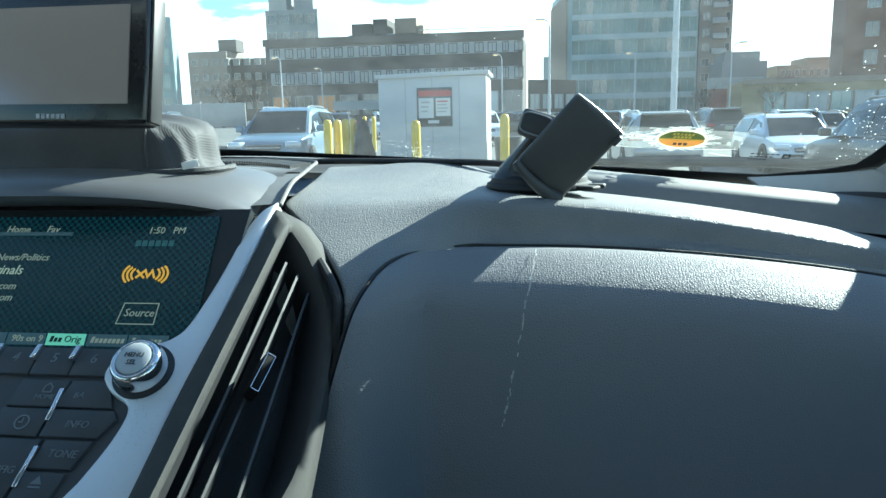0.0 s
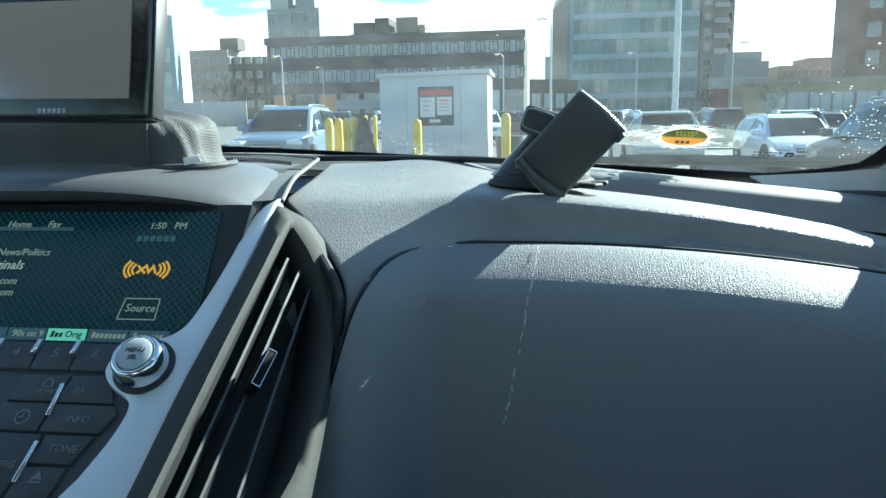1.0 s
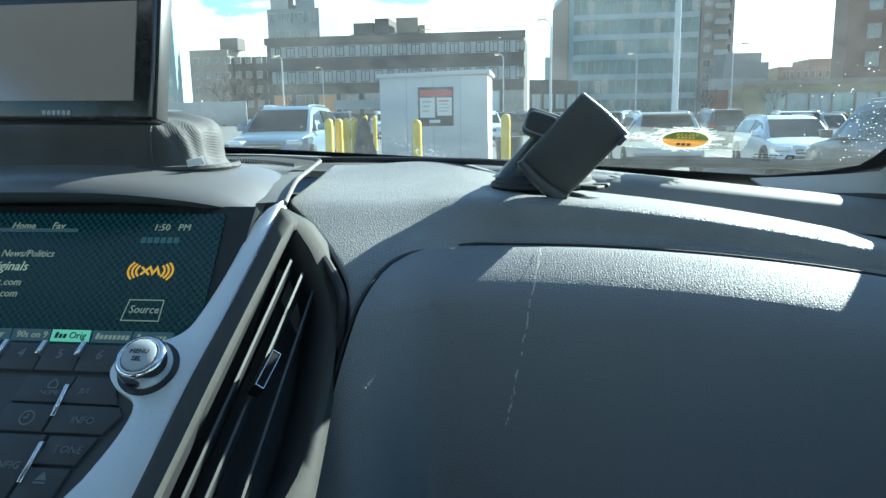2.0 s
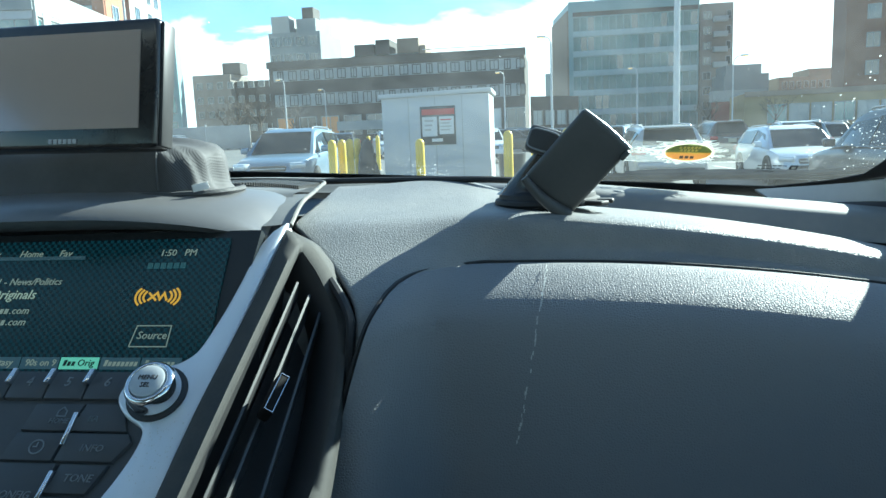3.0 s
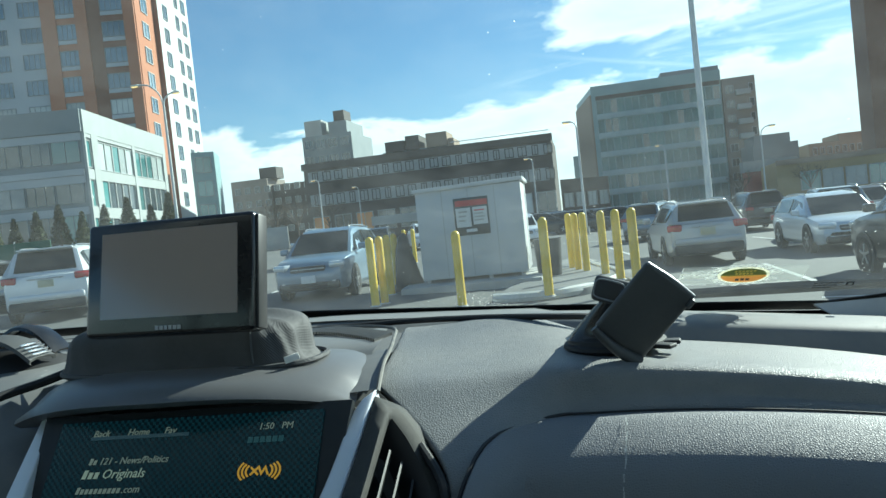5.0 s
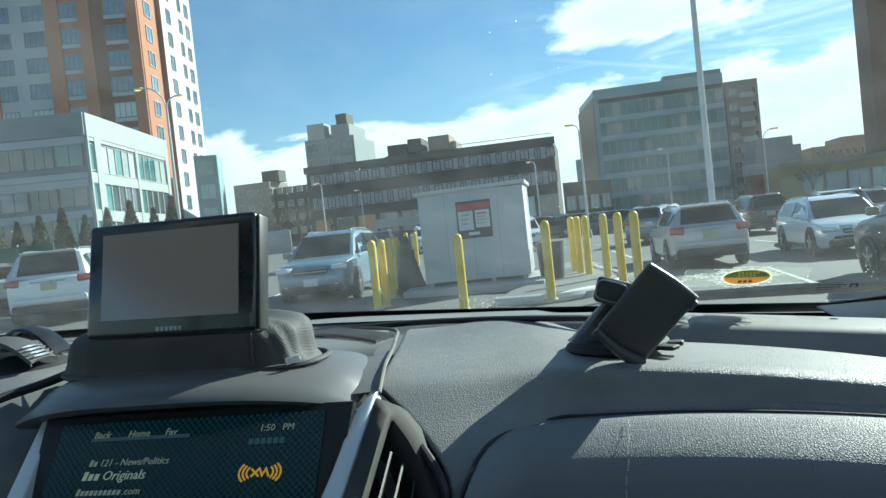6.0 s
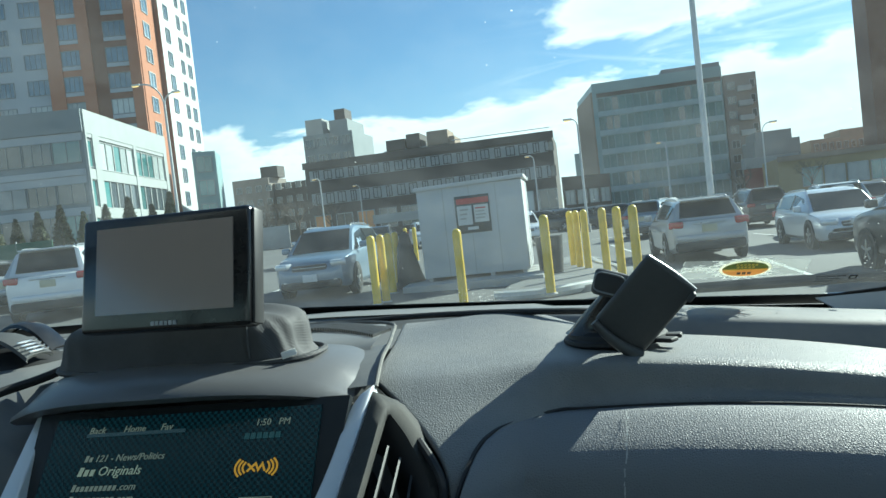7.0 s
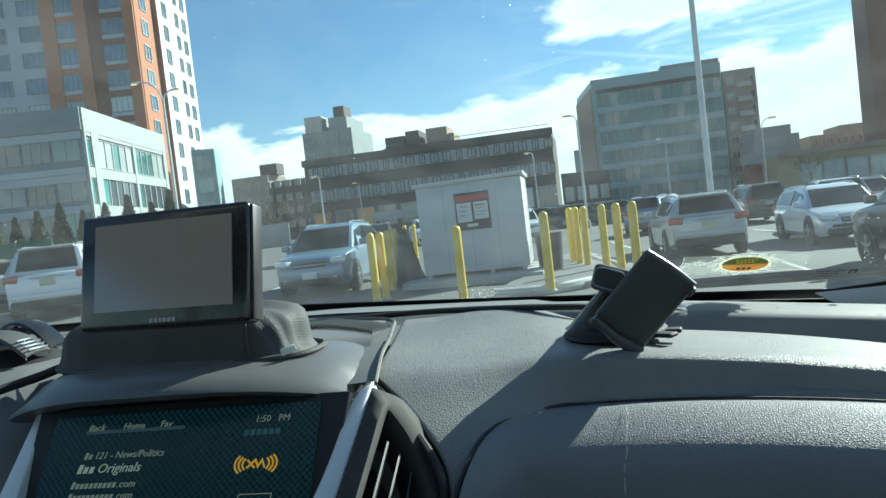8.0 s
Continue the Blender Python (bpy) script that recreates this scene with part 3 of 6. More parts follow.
# preset keys with bright bars between them
for k, n in enumerate("123456"):
    u = -0.1970 + 0.02440 * k
    key = part("preset_key", prism(BM(), [(u - 0.0118, -0.1145), (u + 0.0118, -0.1145), (u + 0.0118, -0.0965), (u - 0.0118, -0.0965)], P, -0.010, 0.0015, bevel=0.001), M_KEY, stack)
    text("digit", n, 0.0085, P @ Matrix.Translation((u - 0.0025, -0.1065, 0.0017)), M_LEGEND, key, 0.1)
    if k < 5:
        part("key_bar", prism(BM(), [(u + 0.0102, -0.1060), (u + 0.0134, -0.1060), (u + 0.0148, -0.0965), (u + 0.0116, -0.0965)], P, 0.0, 0.005, bevel=0.001), M_CHROME, stack, "bright metal bar between keys")

# lower keys
def key(name, pts, legend=None, size=0.0056, shift=(0, 0)):
    k = part(name, prism(BM(), pts, P, -0.010, 0.0012, bevel=0.0009), M_KEY, stack)
    if legend:
        text("legend", legend, size, P @ Matrix.Translation((*shift, 0.0014)), M_LEGEND, k, 0.15)
    return k
k = key("home_key", [(-0.1150, -0.1340), (-0.0870, -0.1340), (-0.0835, -0.1175), (-0.1130, -0.1175)], "HOME", 0.0042, (-0.1005, -0.1298))
stroke("house_mark", [(-0.0970, -0.1255), (-0.0970, -0.1225), (-0.0945, -0.1200), (-0.0920, -0.1225), (-0.0920, -0.1255), (-0.0970, -0.1255)], 0.0007, M_LEGEND, k, P, 0.0013)
k = key("back_key", [(-0.0860, -0.1340), (-0.0520, -0.1340), (-0.0600, -0.1175), (-0.0825, -0.1175)], "BA", 0.0050, (-0.0775, -0.1285))
k = key("clock_key", [(-0.1190, -0.1515), (-0.0885, -0.1515), (-0.0865, -0.1352), (-0.1160, -0.1352)])
stroke("clock_mark", [(-0.1000 + 0.0040 * math.cos(a), -0.1440 + 0.0040 * math.sin(a)) for a in (radians(24 * j) for j in range(16))], 0.0008, M_LEGEND, k, P, 0.0013)
stroke("clock_mark", [(-0.1000, -0.1412), (-0.1000, -0.1440), (-0.1022, -0.1440)], 0.0008, M_LEGEND, k, P, 0.0013)
key("info_key", [(-0.0870, -0.1515), (-0.0535, -0.1515), (-0.0470, -0.1400), (-0.0500, -0.1352), (-0.0852, -0.1352)], "INFO", 0.0058, (-0.0745, -0.1460))
key("tone_key", [(-0.0840, -0.1690), (-0.0610, -0.1690), (-0.0545, -0.1530), (-0.0815, -0.1530)], "TONE", 0.0060, (-0.0765, -0.1628))
key("config_key", [(-0.1200, -0.1900), (-0.0905, -0.1900), (-0.0840, -0.1530), (-0.1180, -0.1530)], "CONFIG", 0.0058, (-0.1125, -0.1725))
k = key("eject_key", [(-0.0885, -0.1900), (-0.0660, -0.1900), (-0.0620, -0.1708), (-0.0850, -0.1708)])
part("eject_mark", prism(BM(), [(-0.0785, -0.1775), (-0.0722, -0.1775), (-0.0750, -0.1730)], P, 0.0013, 0.0016), M_LEGEND, k)
bar("eject_mark", -0.0788, -0.0722, -0.1795, -0.1784, M_LEGEND, k, 0.0013, P)
for (a, b), (c, d) in (((-0.0858, -0.1235), (-0.0848, -0.1430)), ((-0.0842, -0.1575), (-0.0853, -0.1800))):
    part("key_bar", prism(BM(), [(c - 0.0015, d), (c + 0.0010, d), (a + 0.0016, b), (a - 0.0009, b)], P, 0.0, 0.0032, bevel=0.0007), M_CHROME, stack, "dull chrome bar between keys")
part("key_panel", prism(BM(), soft2([(-0.205, -0.26), (-0.215, -0.15), (-0.20, -0.110), (-0.061, -0.110), (-0.040, -0.140), (-0.0445, -0.160), (-0.060, -0.19), (-0.058, -0.26)]), P, -0.012, -0.0012), M_KEY, stack)

# rotary knob in its ring
kn = P @ Matrix.Translation((-0.0415, -0.1118, 0.0))
knob = part("knob", BM(), M_CHROME, stack, "chrome-rimmed rotary menu knob")
bm = BM()
prof = [(0.0154, 0.000), (0.0152, 0.004), (0.0147, 0.010), (0.0139, 0.0140), (0.0126, 0.0160), (0.0112, 0.0164), (0.0103, 0.0160), (0.0100, 0.0150)]
loft(bm, [[kn @ Vector((r * math.cos(a), r * math.sin(a), h)) for a in (2 * math.pi * j / 48 for j in range(48))] for r, h in prof], closed=True)
bm.to_mesh(knob.data)
bm.free()
knob.data.shade_smooth()
bm = BM()
loft(bm, [[kn @ Vector((r * math.cos(a), r * math.sin(a), h)) for a in (2 * math.pi * j / 48 for j in range(48))] for r, h in ((0.0099, 0.0145), (0.0097, 0.0166), (0.0088, 0.0171), (0.004, 0.0172))], closed=True, caps=True)
cap = part("knob_cap", bm, M_KEYCAP, knob, "pale grey push cap")
for s, v in (("MENU", 0.0006), ("SEL", -0.0052)):
    text("legend", s, 0.0040, kn @ Matrix.Translation((0, v * 0.8, 0.0174)), M_BLACK, cap, 0.1, align="CENTER")
part("knob_well", cyl(BM(), kn @ Vector((0, 0, -0.002)), kn @ Vector((0, 0, 0.0040)), 0.0178, 0.0172, 40), M_BLACK, stack)

# pale dust caught on the trim
bm = BM()
dr = random.Random(21)
for _ in range(110):
    u, v = dr.gauss(-0.030, 0.006), dr.gauss(-0.143, 0.018)
    if u < -0.042 or u > -0.016 + 0.1 * (v + 0.14):
        continue
    r = dr.uniform(0.00015, 0.0005)
    c = P @ Vector((u, v, 0.0034))
    bm.faces.new([bm.verts.new(c + P.to_3x3() @ Vector((r * math.cos(a) * dr.uniform(0.6, 1.4), r * math.sin(a), 0))) for a in (0, 1.3, 2.5, 3.8, 5.0)])
part("dust", bm, M_LABELW, stack, "pale dust specks on the trim")["kind"] = "stuff"
# visor over the screen
def visor_lip(f):
    x = lerp(-0.288, -0.014, f)
    q = (x + 0.151) / 0.137
    return Vector((x, 0.508 + 0.040 * q * q, 1.2600 - 0.0190 * abs(q) ** 2.6))
rows = []
for k, (g, h) in enumerate(((-0.30, -0.010), (-0.06, -0.004), (0.0, 0.0), (0.03, 0.0038), (0.12, 0.0085), (0.3, 0.0135), (0.5, 0.0140), (0.75, 0.0115), (1.0, 0.006))):
    row = []
    for j in range(33):
        f = j / 32
        lip = visor_lip(f)
        back = Vector((lerp(-0.290, -0.022, f), 0.640, 1.2615))
        edge = max(0, abs(f - 0.5) * 2 - 0.55) / 0.45
        p_ = lip.lerp(back, max(g, 0)) if g >= 0 else lip + Vector((0, -g * 0.10, 0))
        row.append(p_ + Vector((0, 0, h - 0.011 * edge ** 4 * (g > 0.05) - 0.001 * edge * (g > 0))))
    rows.append(row)
visor = part("visor", loft(BM(), rows), M_HOOD, stack, "satin dark grey visor over the screen", sharp=70)
settle(stack, (CAR_X, 0.50, 1.0))

# ---------------------------------------------------------------- air vent
V = frame_of((0.016, 0.536, 1.233), (0.76635, 0.42930, -0.47793), (-0.09719, 0.81286, 0.57430), (0.63503, -0.39366, 0.66465))
vent = thing("air_vent", "black upright dashboard air vent with dusty rim and chrome tab", "air vent")
opening = soft2([(-0.0332, -0.1902), (-0.0261, -0.1477), (-0.0200, -0.1121), (-0.0136, -0.0749), (-0.0070, -0.0369), (0.0001, 0.0026)]) + \
    soft2([(0.0134, -0.0112), (0.0289, -0.0368), (0.0336, -0.0571), (0.0348, -0.0935), (0.0321, -0.1341), (0.0284, -0.1608), (0.0150, -0.1960)])
rim = soft2([(-0.0440, -0.2050), (-0.0390, -0.1730), (-0.0310, -0.1160), (-0.0230, -0.0670), (-0.0165, -0.0280), (-0.0100, 0.0210)]) + \
    soft2([(0.0120, 0.0200), (0.0300, 0.0030), (0.0440, -0.0180), (0.0460, -0.0440), (0.0450, -0.1088), (0.0420, -0.1694), (0.0380, -0.2050)])
def ring_plate(bm, out_pts, in_pts, m, z_out, z_in, depth, n=90, ridge=None):
    """A sloping rim between two outlines, with walls going in."""
    def even(pts):
        pts = [Vector((*p, 0)) for p in pts]
        pts.append(pts[0])
        lens = [0]
        for a, b in zip(pts, pts[1:]):
            lens.append(lens[-1] + (b - a).length)
        out = []
        for k in range(n):
            d = lens[-1] * k / n
            i = max(j for j in range(len(lens)) if lens[j] <= d)
            i = min(i, len(pts) - 2)
            out.append(pts[i].lerp(pts[i + 1], (d - lens[i]) / max(1e-9, lens[i + 1] - lens[i])))
        return out
    o, i_ = even(out_pts), even(in_pts)
    mid = [(a.lerp(b, 0.62), ridge) for a, b in zip(o, i_)]
    rows_ = [(o, -depth), (o, z_out)] + ([([q_[0] for q_ in mid], ridge)] if ridge is not None else []) + [(i_, z_in), (i_, -depth)]
    rings = [[m @ Vector((p.x, p.y, z)) for p in pts] for pts, z in rows_]
    return loft(bm, rings, closed=True)
part("rim", ring_plate(BM(), rim, opening, V, -0.006, -0.0005, 0.03, ridge=0.0015), M_DUSTY, vent, "dusty dark plastic rim", sharp=70)
inset = [(x * 0.86 + 0.0002, y * 0.955 - 0.006) for x, y in opening]
part("inner_rim", ring_plate(BM(), opening, inset, V, -0.001, -0.009, 0.03), M_BLACK, vent)
part("duct", prism(BM(), opening, V, -0.040, -0.034), M_RUBBER, vent)
for k, (a, b) in enumerate((((0.0040, -0.0200), (-0.0240, -0.1930)), ((0.0130, -0.0260), (-0.0135, -0.1900)), ((0.0215, -0.0370), (0.0030, -0.1930)))):
    a, b = Vector((*a, -0.006)), Vector((*b, -0.006))
    d = (b - a).normalized()
    side = Vector((-d.y, d.x, 0)) * 0.0007
    deep = Vector((0.006, 0, -0.015))
    bm = BM()
    loft(bm, [[V @ (q_ + s + z) for s, z in ((side, Vector()), (-side, Vector()), (-side, deep), (side, deep))] for q_ in (a, a.lerp(b, 0.5), b)], closed=True, caps=True)
    part("vane", bm, M_BLACK, vent)
tab_m = V @ Matrix.Translation((0.0000, -0.1120, 0.002)) @ Matrix.Rotation(radians(-12), 4, "Z")
tab = part("slider_tab", box(BM(), tab_m.translation, (0.0062, 0.026, 0.011), tab_m.to_3x3(), 0.0018, 3), M_TAB, vent, "glossy black slider tab")
tab_ring = BM()
for a, b in (((-0.0026, -0.0125), (-0.0022, 0.0120)), ((-0.0022, 0.0120), (0.0024, 0.0120)), ((0.0024, 0.0120), (0.0020, -0.0125)), ((0.0020, -0.0125), (-0.0026, -0.0125))):
    cyl(tab_ring, tab_m @ Vector((*a, 0.0056)), tab_m @ Vector((*b, 0.0056)), 0.00032, 0.00032, 6)
part("tab_edge", tab_ring, M_CHROME, tab, "thin chrome outline")
settle(vent, (0.02, 0.46, 1.12))
settle(dash, (0.0, 0.70, 0.98))

# ---------------------------------------------------------------- navigation device on its cushion
G = frame_of((-0.1342, 0.5345, 1.3475), Vector((0.997, -0.073, -0.018)).normalized(), Vector((0.015, 0.212, 0.977)).normalized(), Vector((-0.068, -0.975, 0.213)).normalized())
nav = thing("navigation_device", "black portable navigation device with a dark switched-off screen", "navigation device")
part("case", box(BM(), G @ Vector((-0.001, -0.003, -0.0085)), (0.1370, 0.0835, 0.0165), G.to_3x3(), 0.0035, 3), M_BEZEL, nav, "black plastic case")
# Pale brown base stands for the warm cabin mirrored in the dark screen.
M_NAVSCREEN = mat("dark_screen_tan_reflection", (0.36, 0.29, 0.25), 0.18, color2=(0.42, 0.33, 0.26), scale=7, amount=0.5, spec=1.0, coat=0.6)
part("screen", prism(BM(), [(-0.0555, -0.0320), (0.0555, -0.0320), (0.0555, 0.0305), (-0.0555, 0.0305)], G, -0.001, 0.0009), M_NAVSCREEN, nav, "dusty dark screen, warm cabin reflection in its colour")
M_LOGO = mat("grey_logo", (0.45, 0.45, 0.45), 0.4)
for k in range(6):
    part("maker_mark", prism(BM(), [(-0.0095 + 0.0036 * k, -0.0410), (-0.0069 + 0.0036 * k, -0.0410), (-0.0069 + 0.0036 * k, -0.0381), (-0.0095 + 0.0036 * k, -0.0381)], G, 0, 0.0006), M_LOGO, nav)
part("side_strip", box(BM(), G @ Vector((0.0680, -0.003, -0.010)), (0.0035, 0.0800, 0.0125), G.to_3x3(), 0.0015), M_BLACK, nav)
settle(nav, (-0.13, 0.535, 1.304))

cushion = thing("beanbag_mount", "black woven nylon beanbag dashboard mount with white tag", "device mount")
rings = []
for k in range(15):
    v = k / 14
    z = [1.2665, 1.268, 1.2715, 1.276, 1.281, 1.286, 1.2915, 1.297, 1.3015, 1.305, 1.308, 1.3095, 1.3105, 1.311, 1.311][k]
    s = [1.0, 1.03, 1.03, 1.0, 0.985, 0.975, 0.965, 0.95, 0.92, 0.87, 0.79, 0.66, 0.48, 0.27, 0.08][k]
    ring_ = []
    for j in range(88):
        a = 2 * math.pi * j / 88
        cxx, cyy = math.copysign(abs(math.cos(a)) ** 0.74, math.cos(a)), math.copysign(abs(math.sin(a)) ** 0.74, math.sin(a))
        nz = noise.noise(Vector((2.2 * math.cos(a), 2.2 * math.sin(a), 3.0 * v + 1)))
        crease = 1 + 0.02 * math.sin(9 * a + 3 * v) * v + 0.010 * math.sin(23 * a) + 0.045 * nz * min(1, 4 * v * (1 - v) + 0.2)
        sag = -0.010 * step(-(cxx), -0.75, -0.2) * v if cyy < 0.4 else 0
        slouch = max(0, cxx) ** 2 * (0.003 + 0.010 * v)
        ring_.append((-0.164 + 0.113 * cxx * s * crease - slouch, 0.602 + 0.046 * cyy * s * crease - 0.012 * cxx, z + sag * 0.4 - 0.005 * v * max(0, cxx) ** 4 * s + 0.002 * math.sin(5 * a) * v + 0.006 * nz * v))
    rings.append(ring_)
part("bag", loft(BM(), rings, closed=True, caps=True), M_FABRIC, cushion, "black woven nylon bag", sharp=80)
tube_pts = [(-0.164 + 0.1165 * math.copysign(abs(math.cos(a)) ** 0.74, math.cos(a)), 0.602 + 0.0485 * math.copysign(abs(math.sin(a)) ** 0.74, math.sin(a)) - 0.012 * math.copysign(abs(math.cos(a)) ** 0.74, math.cos(a)), 1.2705) for a in (2 * math.pi * j / 40 for j in range(41))]
part("piping", tube(BM(), tube_pts, 0.0022, 6, 2), M_FABRIC, cushion, "stitched piping")
part("tag", box(BM(), (-0.0600, 0.5600, 1.2750), (0.0110, 0.0010, 0.0050), Matrix.Rotation(radians(38), 3, "Z") @ Matrix.Rotation(radians(-10), 3, "Y"), 0.0003), M_LABELW, cushion, "small white cloth tag")
part("seam", tube(BM(), [(-0.088, 0.5545, 1.274), (-0.0885, 0.555, 1.285), (-0.089, 0.558, 1.297), (-0.090, 0.565, 1.303)], 0.0010, 6), M_FABRIC, cushion)
settle(cushion, (-0.14, 0.602, 1.268))

# ---------------------------------------------------------------- phone holder with a suction foot
holder = thing("phone_holder", "black plastic phone holder tilted on a suction foot", "phone holder")
T_, R_, B_ = Vector((0.1985, 0.613, 1.3175)), Vector((0.2305, 0.615, 1.2885)), Vector((0.1885, 0.626, 1.2405))
hx = R_ - T_
hw, hh = hx.length, (B_ - R_).length
ex = hx.normalized()
ez = ex.cross((R_ - B_).normalized()).normalized()
if ez.y > 0:
    ez = -ez
ey = ez.cross(ex)
Hm = frame_of((T_ + B_) / 2, ex, ey, ez)
part("plate", box(BM(), Hm @ Vector((0, 0, -0.0045)), (hw, hh, 0.0085), Hm.to_3x3(), 0.0030, 4), M_HOLDER, holder, "flat dark grey plate")
part("plate_edge", tube(BM(), [Hm @ Vector((x_, y_, -0.0020)) for x_, y_ in ((-hw / 2 + 0.001, hh / 2 - 0.001), (0, hh / 2 + 0.0002), (hw / 2 - 0.001, hh / 2 - 0.001))], 0.0013, 8, 3), M_SATIN, holder, "worn bright upper edge")
part("bottom_lip", tube(BM(), [Hm @ Vector((lerp(-hw / 2, hw / 2, q_), -hh / 2 + 0.0006 - 0.0028 * math.sin(math.pi * q_), 0.0020)) for q_ in (0.0, 0.25, 0.5, 0.75, 1.0)], lambda t: 0.0030 + 0.0022 * t, 12), M_HOLDER, holder, "rounded lower lip")
part("corner_lip", box(BM(), Hm @ Vector((hw / 2 - 0.001, hh / 2 - 0.006, 0.0020)), (0.0030, 0.008, 0.008), Hm.to_3x3(), 0.0012, 2), M_HOLDER, holder)
cx_ = Vector((0.92, -0.22, -0.30)).normalized()
cz_ = cx_.cross(Vector((0.30, 0.10, 0.95))).normalized()
clampm = frame_of((0.1750, 0.650, 1.2930), cx_, cz_.cross(cx_), cz_)
part("joint", cyl(BM(), clampm @ Vector((0, 0, 0)), Hm @ Vector((-0.002, 0.006, -0.0130)), 0.0090, 0.0090, 18), M_BLACK, holder, "ball joint between clamp and plate")
cl = part("clamp", box(BM(), clampm.translation, (0.032, 0.0205, 0.024), clampm.to_3x3(), 0.0040, 4), M_HOLDER, holder, "boxy rounded clamp behind the plate")
part("clamp_face", box(BM(), clampm @ Vector((-0.0025, 0, 0.0118)), (0.022, 0.0135, 0.0014), clampm.to_3x3(), 0.0006), M_BLACK, cl, "recessed black end face")
ring_pts = [clampm @ Vector((-0.0025 + 0.0118 * math.copysign(abs(math.cos(a)) ** 0.5, math.cos(a)), 0.0076 * math.copysign(abs(math.sin(a)) ** 0.5, math.sin(a)), 0.0122)) for a in (2 * math.pi * k / 24 for k in range(25))]
part("clamp_edge", tube(BM(), ring_pts, 0.0007, 6, 1), M_SATIN, cl, "satin grey rim of the clamp face")
def neck_row(q_):
    """Sections of the neck, from the foot up to the clamp."""
    z = 1.2545 + 0.036 * q_
    r = 0.0330 - 0.0150 * q_ ** 0.6 - 0.0030 * q_
    return [(0.165 + 0.013 * q_ ** 1.5 + r * math.cos(a), 0.677 - 0.024 * q_ ** 1.3 + r * 0.85 * math.sin(a), z + 0.004 * q_ * math.cos(a)) for a in (2 * math.pi * k / 28 for k in range(28))]
part("neck", loft(BM(), [neck_row(q_) for q_ in (0.0, 0.08, 0.2, 0.35, 0.5, 0.7, 0.88, 1.0)], closed=True, caps=True), M_BEZEL, holder, "glossy black flared neck")
part("foot", loft(BM(), [[(0.172 + r * math.cos(a), 0.680 + r * math.sin(a), z) for a in (2 * math.pi * j / 36 for j in range(36))] for r, z in ((0.0405, 1.2455), (0.0420, 1.2475), (0.0412, 1.2500), (0.0385, 1.2512), (0.0375, 1.2545), (0.033, 1.2570))], closed=True, caps=True), M_RUBBER, holder, "round black suction foot")
for (tx, ty), ta in (((0.2070, 0.652), -35), ((0.2130, 0.668), -10)):
    part("pull_tab", box(BM(), (tx, ty, 1.2478), (0.020, 0.012, 0.0035), Matrix.Rotation(radians(ta), 3, "Z"), 0.0016, 3), M_RUBBER, holder)
settle(holder, (0.173, 0.68, 1.2455))

# a second clamp holder and a cable on the driver's side
clip = thing("clip_holder", "black and satin grey clamp holder on a round foot", "phone holder")
cx_, cy_ = -0.425, 0.715
part("foot", loft(BM(), [[(cx_ + r * math.cos(a), cy_ + r * 0.9 * math.sin(a), z) for a in (2 * math.pi * j / 32 for j in range(32))] for r, z in ((0.056, 1.256), (0.058, 1.259), (0.055, 1.263), (0.042, 1.267), (0.036, 1.272), (0.022, 1.280))], closed=True, caps=True), M_RUBBER, clip)
def jaw(y_mid, half, lift, reach):
    """A broad curved lever: a bent strip with rounded long edges."""
    sections = []
    for q_ in [k / 14 for k in range(15)]:
        x = lerp(cx_ - 0.040, cx_ + reach, q_)
        z = 1.276 + lift * math.sin(math.pi * min(1, q_ * 1.02)) ** 0.8 - 0.004 * q_
        h = half * (0.80 + 0.35 * q_)
        sections.append([(x, y_mid - h, z - 0.0035), (x, y_mid - h * 0.92, z), (x, y_mid - h * 0.4, z + 0.0018), (x, y_mid + h * 0.4, z + 0.0018), (x, y_mid + h * 0.92, z), (x, y_mid + h, z - 0.0035)])
    return thicken(loft(BM(), sections), 0.0030)
part("lever", jaw(cy_ - 0.026, 0.016, 0.021, 0.050), M_HOLDER, clip, "dark grey curved lever")
part("lever", jaw(cy_ + 0.016, 0.013, 0.027, 0.040), M_BEZEL, clip, "glossy black curved lever")
for k in range(4):
    part("grip_ridge", box(BM(), (cx_ + 0.038 + 0.004 * k, cy_ - 0.026, 1.2862 - 0.0030 * k), (0.0016, 0.026, 0.0020), None, 0.0005), M_CHROME, clip)
settle(clip, (cx_, cy_, 1.256))
cable = part("cable", tube(BM(), [(-0.235, 0.60, 1.2725), (-0.262, 0.615, 1.2745), (-0.300, 0.600, 1.2640), (-0.325, 0.560, 1.2560), (-0.34, 0.52, 1.2350), (-0.35, 0.49, 1.20)], 0.0038, 8), M_RUBBER)
tagged(cable, "thin black cable lying across the dash", "cable")

# ---------------------------------------------------------------- windshield and cabin
WS_TOP_Y = 0.20
def ws_point(x, f):
    """f runs up the glass from its lower edge."""
    y0, z0 = ws_base(x)
    y = lerp(y0, WS_TOP_Y, f)
    return Vector((x, y, z0 + (y0 - y) * WS_SLOPE - 0.10 * (x - CAR_X) ** 2 * f * 0.3))
def ws_edge(f):
    """Half width of the clear glass: rounded lower corner, then the slanting pillar."""
    return 0.622 + 0.035 * step(f, 0.08, 0.25) - 0.01 * f - 0.115 * max(0, 1 - f / 0.07) ** 2
windshield = thing("windshield", "tinted car windshield with dry specks of dirt", "windshield", kind="structure")
rows = [[ws_point(CAR_X + (ws_edge(f) + 0.025) * (j / 20 - 1), f) for j in range(41)] for f in [0.0, 0.004, 0.01, 0.02, 0.035, 0.055, 0.09, 0.14, 0.2, 0.3, 0.4, 0.5, 0.6, 0.7, 0.8, 0.9, 1.0]]
